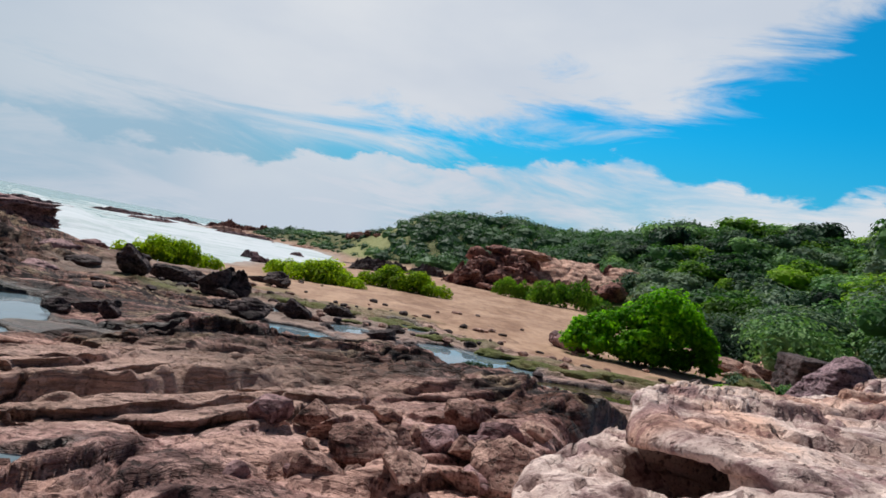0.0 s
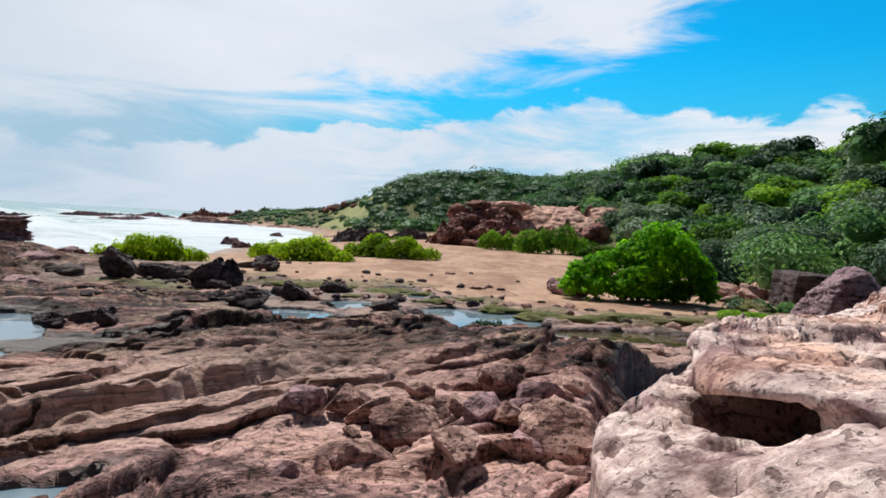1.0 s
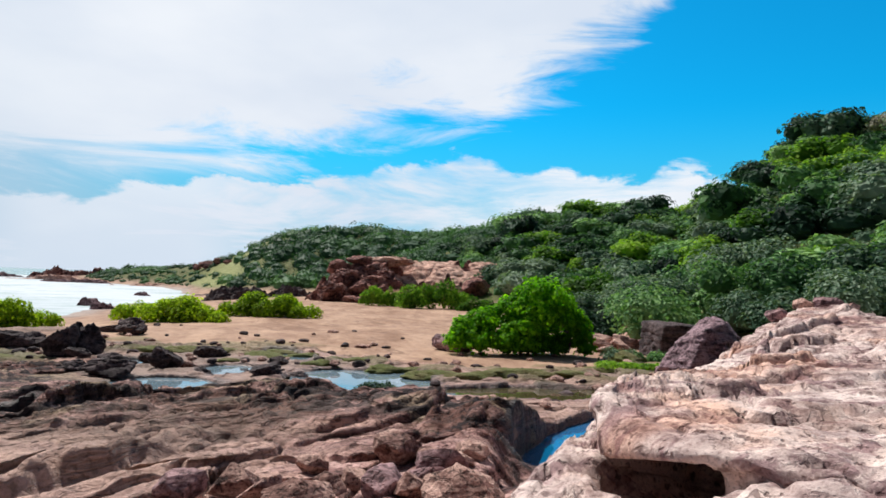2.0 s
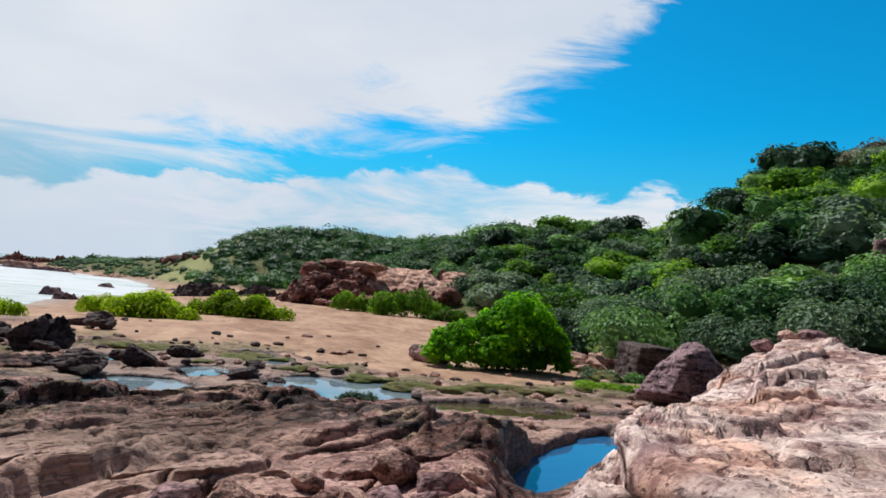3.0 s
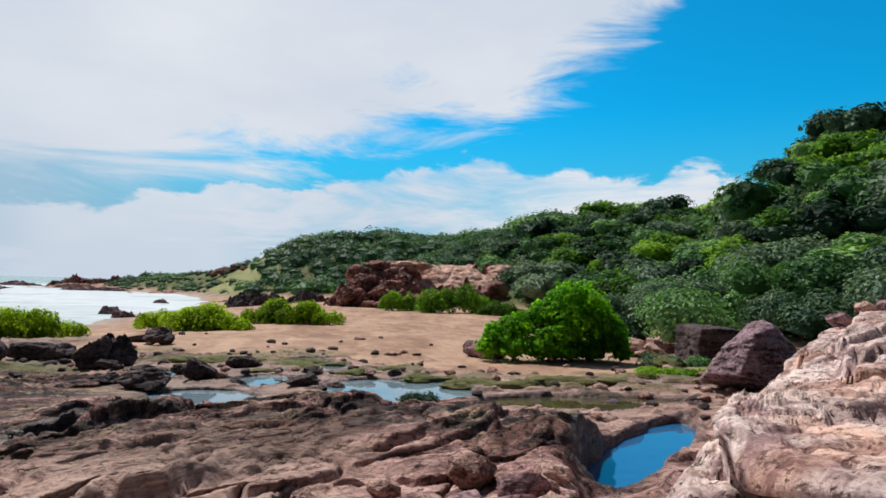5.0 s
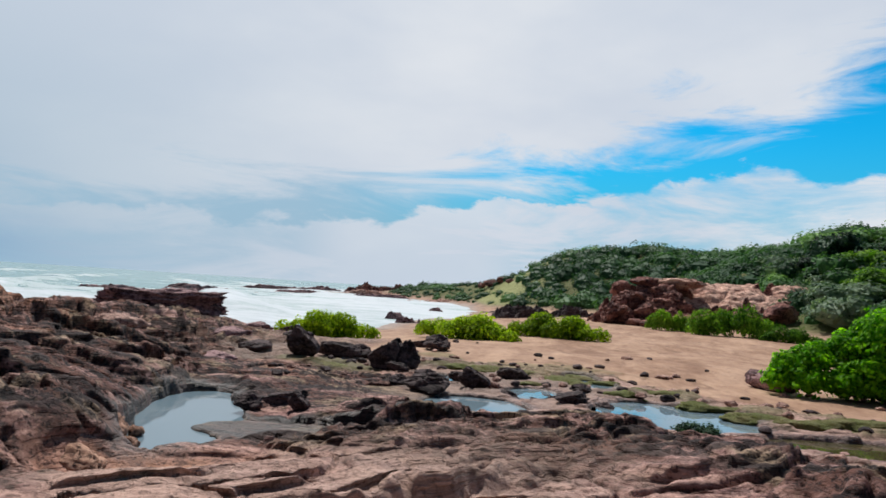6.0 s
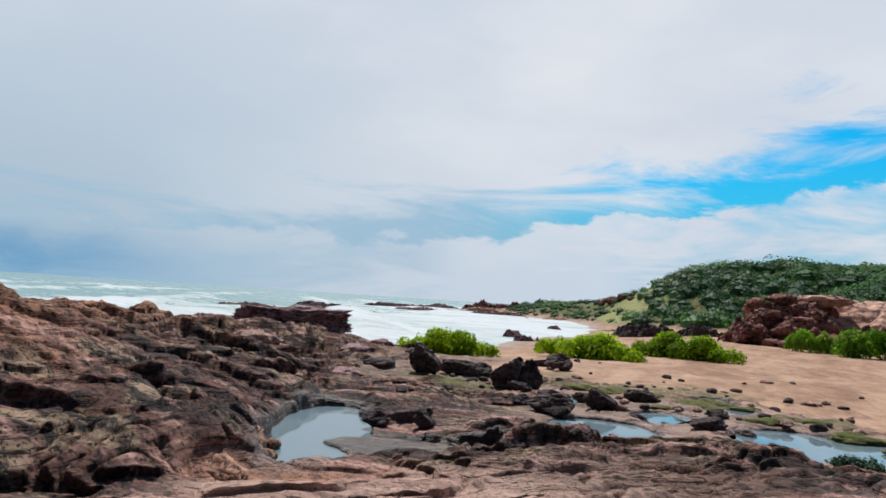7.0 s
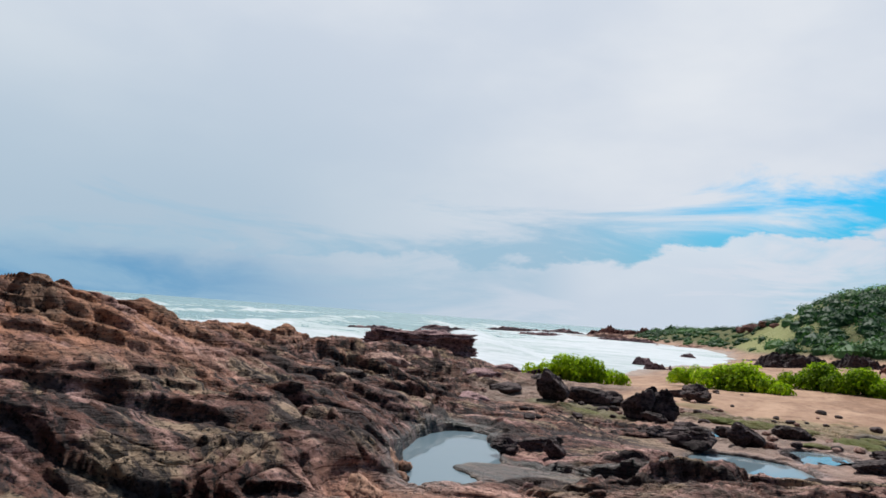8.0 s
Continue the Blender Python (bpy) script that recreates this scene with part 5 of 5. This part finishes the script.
def crown(lobes, count, leaf, rng, spray=0.16, core=0.0):
    """Leaves in sprays over the lobes (x, y, z, radius, flatness) of a crown, thin inside, thick at the rim."""
    lobes = np.array(lobes)
    share = lobes[:, 3] ** 2
    pick = rng.choice(len(lobes), count, p=share / share.sum())
    d = rng.normal(size=(count, 3))
    d[:, 2] = np.where(d[:, 2] < -0.3, -d[:, 2], d[:, 2])
    d /= np.linalg.norm(d, axis=1, keepdims=True)
    bumps = fbm(d[:, 0] * 3 + pick * 7.1, d[:, 1] * 3, d[:, 2] * 3, 3, 0.55, 17)
    depth = np.where(rng.random(count) < 0.72, rng.uniform(0.88, 1.06, count), rng.uniform(0.45, 0.9, count))
    r = lobes[pick, 3] * depth * (1 + spray * 1.6 * bumps)
    p = lobes[pick, :3] + d * r[:, None] * np.stack([np.ones(count), np.ones(count), lobes[pick, 4]], -1)
    keep = bumps > -0.42
    p, d = p[keep], d[keep]
    above = p[:, 2] > 0.02
    p, d = p[above], d[above]
    verts, faces = leaf_cards(p, d, leaf * rng.uniform(0.6, 1.35, len(p)), rng)
    if not core:
        return verts, faces
    # the dense dark inside of each lobe
    ball, sides = SPHERES[2]
    for k, (x, y, z, r, flat) in enumerate(lobes):
        rough = 1 + 0.35 * fbm(ball[:, 0] * 2 + k, ball[:, 1] * 2, ball[:, 2] * 2, 2, 0.5, 18)
        faces = np.concatenate([faces, sides + len(verts)])
        verts = np.concatenate([verts, np.array([x, y, z]) + ball * (core * r * rough)[:, None] * np.array([1, 1, flat])])
    return verts, faces


def stems_mesh(name, ends, rng, thick=0.05):
    """Tapered crooked stems from the root to each end, joined into one mesh of tubes."""
    verts, faces, sides, steps = [], [], 5, 4
    for end in ends:
        end = np.array(end)
        bend = rng.normal(scale=0.10, size=3) * np.linalg.norm(end)
        for k in range(steps + 1):
            t = k / steps
            mid = end * t + bend * math.sin(math.pi * t) + np.array([0, 0, -0.15 * (1 - t)])
            r = thick * (1 - 0.75 * t)
            for j in range(sides):
                a = 2 * math.pi * j / sides
                verts.append(mid + np.array([math.cos(a) * r, math.sin(a) * r, 0]))
        start = len(verts) - sides * (steps + 1)
        for k in range(steps):
            for j in range(sides):
                j2 = (j + 1) % sides
                faces.append([start + k * sides + j, start + k * sides + j2, start + (k + 1) * sides + j2, start + (k + 1) * sides + j])
    me = mesh_from(name, verts, faces)
    me.materials.append(BARK)
    return me


def shrub(name, label, category, mat, lobes, count, leaf, seed, group="", thick=0.05, spray=0.16, core=0.0):
    rng = np.random.default_rng(seed)
    root = tagged(new(name), label, category, group)
    verts, faces = crown(lobes, count, leaf, rng, spray, core)
    me = mesh_from("foliage", verts, faces, False)
    me.materials.append(mat)
    part("foliage", me, root)
    ends = [(l[0] * 0.8, l[1] * 0.8, l[2] + 0.3 * l[3] * l[4]) for l in lobes[:6]]
    part("trunk", stems_mesh("trunk", ends, rng, thick), root)
    return root


# the bright shrub on the sand
big = shrub("shrub", "bright green leafy shrub standing on the sand", "shrub", BRIGHT_LEAF,
            [(0.35, 0, 1.45, 0.88, 0.9), (1.0, 0.1, 1.25, 0.68, 0.9), (1.45, 0.0, 1.0, 0.45, 0.9), (-0.35, 0.1, 1.25, 0.62, 0.9), (-1.25, 0.1, 0.95, 0.50, 0.9), (-1.75, 0.1, 0.78, 0.48, 0.95), (-0.15, -0.5, 0.85, 0.5, 0.8), (0.45, 0.3, 1.85, 0.42, 0.8),
             (-0.75, -0.45, 0.50, 0.5, 0.9), (-1.45, -0.3, 0.45, 0.5, 0.9), (-2.05, 0.0, 0.45, 0.42, 0.9), (1.65, -0.1, 0.62, 0.36, 1.0), (0.5, -0.45, 1.2, 0.55, 0.8), (-0.25, -0.55, 0.40, 0.42, 0.8), (1.75, -0.3, 0.30, 0.28, 0.9), (-1.05, 0.4, 1.15, 0.35, 0.9), (0.75, 0.4, 0.45, 0.5, 0.9), (1.3, 0.35, 0.42, 0.40, 0.9), (0.1, 0.3, 0.5, 0.5, 0.9), (-0.5, 0.2, 0.32, 0.45, 0.9), (0.3, 0.1, 0.30, 0.42, 0.8), (0.95, 0.15, 0.28, 0.38, 0.8)],
            19000, 0.15, 11, thick=0.06, spray=0.34, core=0.5)
big.matrix_world = pose(2.98, 21.9, ground_z(3.15, 21.9) - 0.12)
LOW = [(-14.25, 28.6, 0.80, 0.95, 21), (-9.9, 36.0, 1.15, 1.1, 22), (-5.95, 39.3, 1.08, 1.1, 23)]
for x, y, s, h, seed in LOW:
    r = np.random.default_rng(seed)
    lobes = [(u, r.uniform(-0.7, 0.7), 0.12, r.uniform(0.45, 0.65) * (1.25 - 0.2 * abs(u)), 0.95) for u in np.linspace(-2.3, 2.3, 12)]
    lobes += [(r.uniform(-1.2, 1.2), r.uniform(-0.4, 0.4), 0.40, r.uniform(0.5, 0.75), 0.9) for _ in range(5)]
    low = shrub("beach_shrub", "low spreading yellow-green shrub on the beach", "shrub", LOW_LEAF, lobes, 11000, 0.14, seed, "low beach shrubs", 0.03, 0.25)
    low.matrix_world = pose(x, y, ground_z(x, y) - 0.05, 0, 0, -20 if x > -12 else 30) @ Matrix.Diagonal((s, s, h * 1.1, 1))

# tufts on the rock and by the hummocks
for x, y, s, mat, label, seed in ((-1.95, 14.9, 0.26, DARK_LEAF, "dry dark tuft growing from the rock", 51), (5.45, 20.6, 0.42, DARK_LEAF, "brown-green tussock beside the dark rocks", 52), (6.0, 20.1, 0.36, HILL_LEAF, "brown-green tussock beside the dark rocks", 53),
                                  (4.35, 18.7, 0.42, FRESH_LEAF, "dull green grassy patch on the flat", 54), (5.2, 18.4, 0.40, FRESH_LEAF, "dull green grassy patch on the flat", 55)):
    r = np.random.default_rng(seed)
    flat_one = mat is FRESH_LEAF
    lobes = [(r.uniform(-1, 1), r.uniform(-0.7, 0.7), 0.05, r.uniform(0.4, 0.7), 0.4 if flat_one else 1.1) for _ in range(7)]
    tuft = shrub("grass_tuft", label, "grass", mat, lobes, 1500, 0.22, seed, "tufts on the flat", 0.03, 0.3)
    tuft.matrix_world = pose(x, y, ground_z(x, y) - 0.02) @ Matrix.Diagonal((s, s, s, 1))

# shrubs of the near hillside
def hill_shrub(k, mat, count, leaf, label):
    r = np.random.default_rng(300 + k)
    lobes = [(r.uniform(-0.9, 0.9), r.uniform(-0.9, 0.9), r.uniform(0.25, 1.1), r.uniform(0.5, 0.85), 0.9) for _ in range(9)]
    return shrub("hill_shrub", label, "shrub", mat, lobes, count, leaf, 300 + k, "hillside shrubs", 0.06, 0.22, 0.72 if k > 9 else 0.60)


CLOSE = [   # x, y, size, kind
    (10.3, 26.6, 1.75, 0), (13.2, 25.2, 1.5, 1), (15.5, 23.0, 1.6, 2), (17.2, 20.0, 1.5, 2), (8.5, 30.5, 1.1, 1), (11.8, 30.5, 1.7, 2), (15, 28.5, 1.9, 0), (18.5, 25.5, 1.9, 1),
    (20.5, 21.5, 1.8, 2), (19, 17, 1.5, 0), (22, 28, 2.0, 0), (17.5, 32.5, 2.0, 2), (13, 35, 1.8, 1), (9.6, 36, 1.4, 2), (6.7, 33.5, 1.0, 0), (24, 23.5, 1.9, 1),
    (9.8, 13.0, 1.4, 3), (11.4, 12.2, 1.4, 3), (12.6, 13.6, 0.9, 2), (14.2, 16.5, 1.0, 1), (15.4, 18.2, 0.9, 2), (7.9, 13.8, 1.3, 3), (12.5, 21.5, 0.7, 0)]
NEAR_KINDS = [hill_shrub(0, HILL_LEAF, 5000, 0.13, "large domed green shrub at the hill foot"), hill_shrub(1, DARK_LEAF, 5000, 0.135, "large dark grey-green shrub at the hill foot"),
              hill_shrub(2, DARK_LEAF, 5000, 0.13, "dense mid-green shrub at the hill foot"), hill_shrub(3, FRESH_LEAF, 5000, 0.10, "fresh green shrub beside the pale rock")]
FAR_KINDS = [hill_shrub(10 + k, (HILL_LEAF, DARK_LEAF, HILL_LEAF, FRESH_LEAF, DARK_LEAF, HILL_LEAF)[k], 1200, 0.235,
                        ("dense mid-green shrub on the hillside", "dense dark green shrub on the hillside")[k % 3 == 1]) for k in range(6)]
r = np.random.default_rng(8)
spots = [(x, y, s) for x, y, s, k in CLOSE]
while len(spots) < 285:
    x, y = r.uniform(8, 66), r.uniform(14, 92)
    angle = math.degrees(math.atan2(x + 3.2, y - 3.3))
    h = float(hills(np.array([x]), np.array([y]))[0])
    if h < 0.9 or not 3 < angle < 66 or (y > 56 and x < 14) or (angle < 15.0 and 38 < y < 68):
        continue
    s = r.uniform(1.1, 2.4) * (0.85 + 0.003 * math.hypot(x, y))
    if any((x - u) ** 2 + (y - v) ** 2 < (0.66 * (s + w)) ** 2 for u, v, w in spots):
        if r.random() < 0.99:
            continue
    spots.append((x, y, s))
DRY_KIND = hill_shrub(16, DRY_LEAF, 1200, 0.22, "grey dry twiggy shrub on the hilltop")
used = set()
for k, (x, y, s) in enumerate(spots):
    kind = NEAR_KINDS[CLOSE[k][3]] if k < len(CLOSE) else FAR_KINDS[int(r.choice(6, p=(0.2, 0.17, 0.18, 0.20, 0.10, 0.15)))]
    if math.hypot(x - 57, y - 58) < 5.0:
        kind = DRY_KIND
    m = pose(x, y, ground_z(x, y) - 0.15 * s, 0, 0, r.uniform(0, 360))
    tall = s * (0.85 if k < len(CLOSE) else r.uniform(0.55, 0.85))
    if kind.name in used:
        copy_thing(kind, m).scale = (s, s, tall)
    else:
        used.add(kind.name)
        kind.matrix_world = m @ Matrix.Diagonal((s, s, tall, 1))
for x, y, s, tall, seed in ((1.5, 58.5, 0.72, 2.3, 41), (5.6, 55.0, 1.15, 1.75, 42), (8.8, 52.5, 0.8, 1.3, 43)):
    r2 = np.random.default_rng(seed)
    lobes = [(u, r2.uniform(-0.7, 0.7), r2.uniform(0.05, 0.55) * (1 - 0.3 * abs(u)), r2.uniform(0.4, 0.8), 0.95) for u in np.linspace(-2.0, 2.0, 11)]
    bank = shrub("beach_shrub", "green spreading shrub before the red outcrop", "shrub", FRESH_LEAF, lobes, 5000, 0.17, seed, "shrubs before the outcrop", 0.03, 0.25)
    bank.matrix_world = pose(x, y, ground_z(x, y) - 0.05) @ Matrix.Diagonal((s, s, s * tall, 1))


def scrub(name, label, x, y, size, per, leaf, mat, seed, squash=0.75):
    """Many small leafy crowns in one mesh."""
    r = np.random.default_rng(seed)
    z = ground(x, y)[0]
    d = r.normal(size=(len(x) * per, 3))
    d[:, 2] = np.abs(d[:, 2])
    d /= np.linalg.norm(d, axis=1, keepdims=True)
    s = np.repeat(size, per)
    owner = np.repeat(np.arange(len(x)), per)
    bumps = fbm(d[:, 0] * 2.4 + owner * 3.3, d[:, 1] * 2.4, d[:, 2] * 2.4, 2, 0.5, seed)
    centres = np.repeat(np.stack([x, y, z], -1), per, axis=0) + d * (s * r.uniform(0.82, 1.0, len(s)) * (1 + 0.30 * bumps))[:, None] * np.array([1, 1, squash])
    verts, faces = leaf_cards(centres, d, s * leaf * r.uniform(0.7, 1.3, len(s)), r, 0.75)
    ball, sides = icosphere(1)
    owner = np.repeat(np.arange(len(x)), len(ball))
    d = np.tile(ball, (len(x), 1))
    swell = 1 + 0.3 * fbm(d[:, 0] * 2 + owner * 3.3, d[:, 1] * 2, d[:, 2] * 2, 2, 0.5, seed)
    cores = np.stack([x, y, z], -1)[owner] + d * (0.78 * size[owner] * swell)[:, None] * np.array([1, 1, squash])
    inner = (sides[None] + len(verts) + len(ball) * np.arange(len(x))[:, None, None]).reshape(-1, 3)
    verts, faces = np.concatenate([verts, cores]), np.concatenate([faces, inner])
    me = mesh_from(name, verts, faces, False)
    me.materials.append(mat)
    return tagged(new(name, me), label, "scrub", kind="stuff")


def far_woods():
    """The scrub of the far ridge and the undergrowth of the near hill."""
    r = np.random.default_rng(19)
    x, y = r.uniform(-70, 75, 9000), r.uniform(55, 240, 9000)
    h = hills(x, y) * smooth(x - shoreline(y), 0, 15)
    bare = np.exp(-oval(x, y, -24, 134, 9, 28, 6) ** 4)               # the open grassy slope
    keep = (h > 0.7) & (bare < r.uniform(0.1, 1.25, 9000)) & ~((y < 62) & (x > 18)) & (np.hypot(x + 3, y - 3) > 58)
    x, y = x[keep][:3100], y[keep][:3100]
    scrub("far_scrub", "dense dark green scrub covering the far ridge", x, y, r.uniform(0.5, 1.7, len(x)) ** 1.7 * (0.8 + 0.003 * y) * (0.45 + 0.55 * smooth(x, -26, -8)), 95, 0.185, FAR_LEAF, 20)
    x, y = r.uniform(7, 66, 9000), r.uniform(14, 92, 9000)
    angle = np.degrees(np.arctan2(x + 3.2, y - 3.3))
    keep = (hills(x, y) > 0.35) & (angle > 3) & (angle < 66) & ~((y > 52) & (x < 16)) & ~((angle < 15.0) & (y > 38) & (y < 68))
    x, y = x[keep][:800], y[keep][:800]
    scrub("hill_scrub", "dense green undergrowth covering the near hillside", x, y, r.uniform(0.4, 0.9, len(x)) * (0.75 + 0.006 * np.hypot(x, y)), 90, 0.28, DARK_LEAF, 21, 0.7)


far_woods()


# ---- the far point with its row of trees ----
def far_trees():
    r = np.random.default_rng(33)
    x = np.concatenate([r.uniform(-80, -44, 46), r.uniform(-80, -40, 60)])
    y = 246 - 0.15 * x + r.uniform(-8, 8, 106)
    size = np.concatenate([r.uniform(1.2, 2.3, 46), r.uniform(0.8, 1.3, 60)])
    scrub("far_trees", "row of small dark trees on the far point", x, y, size, 60, 0.45, FAR_LEAF, 34, 1.5)


far_trees()
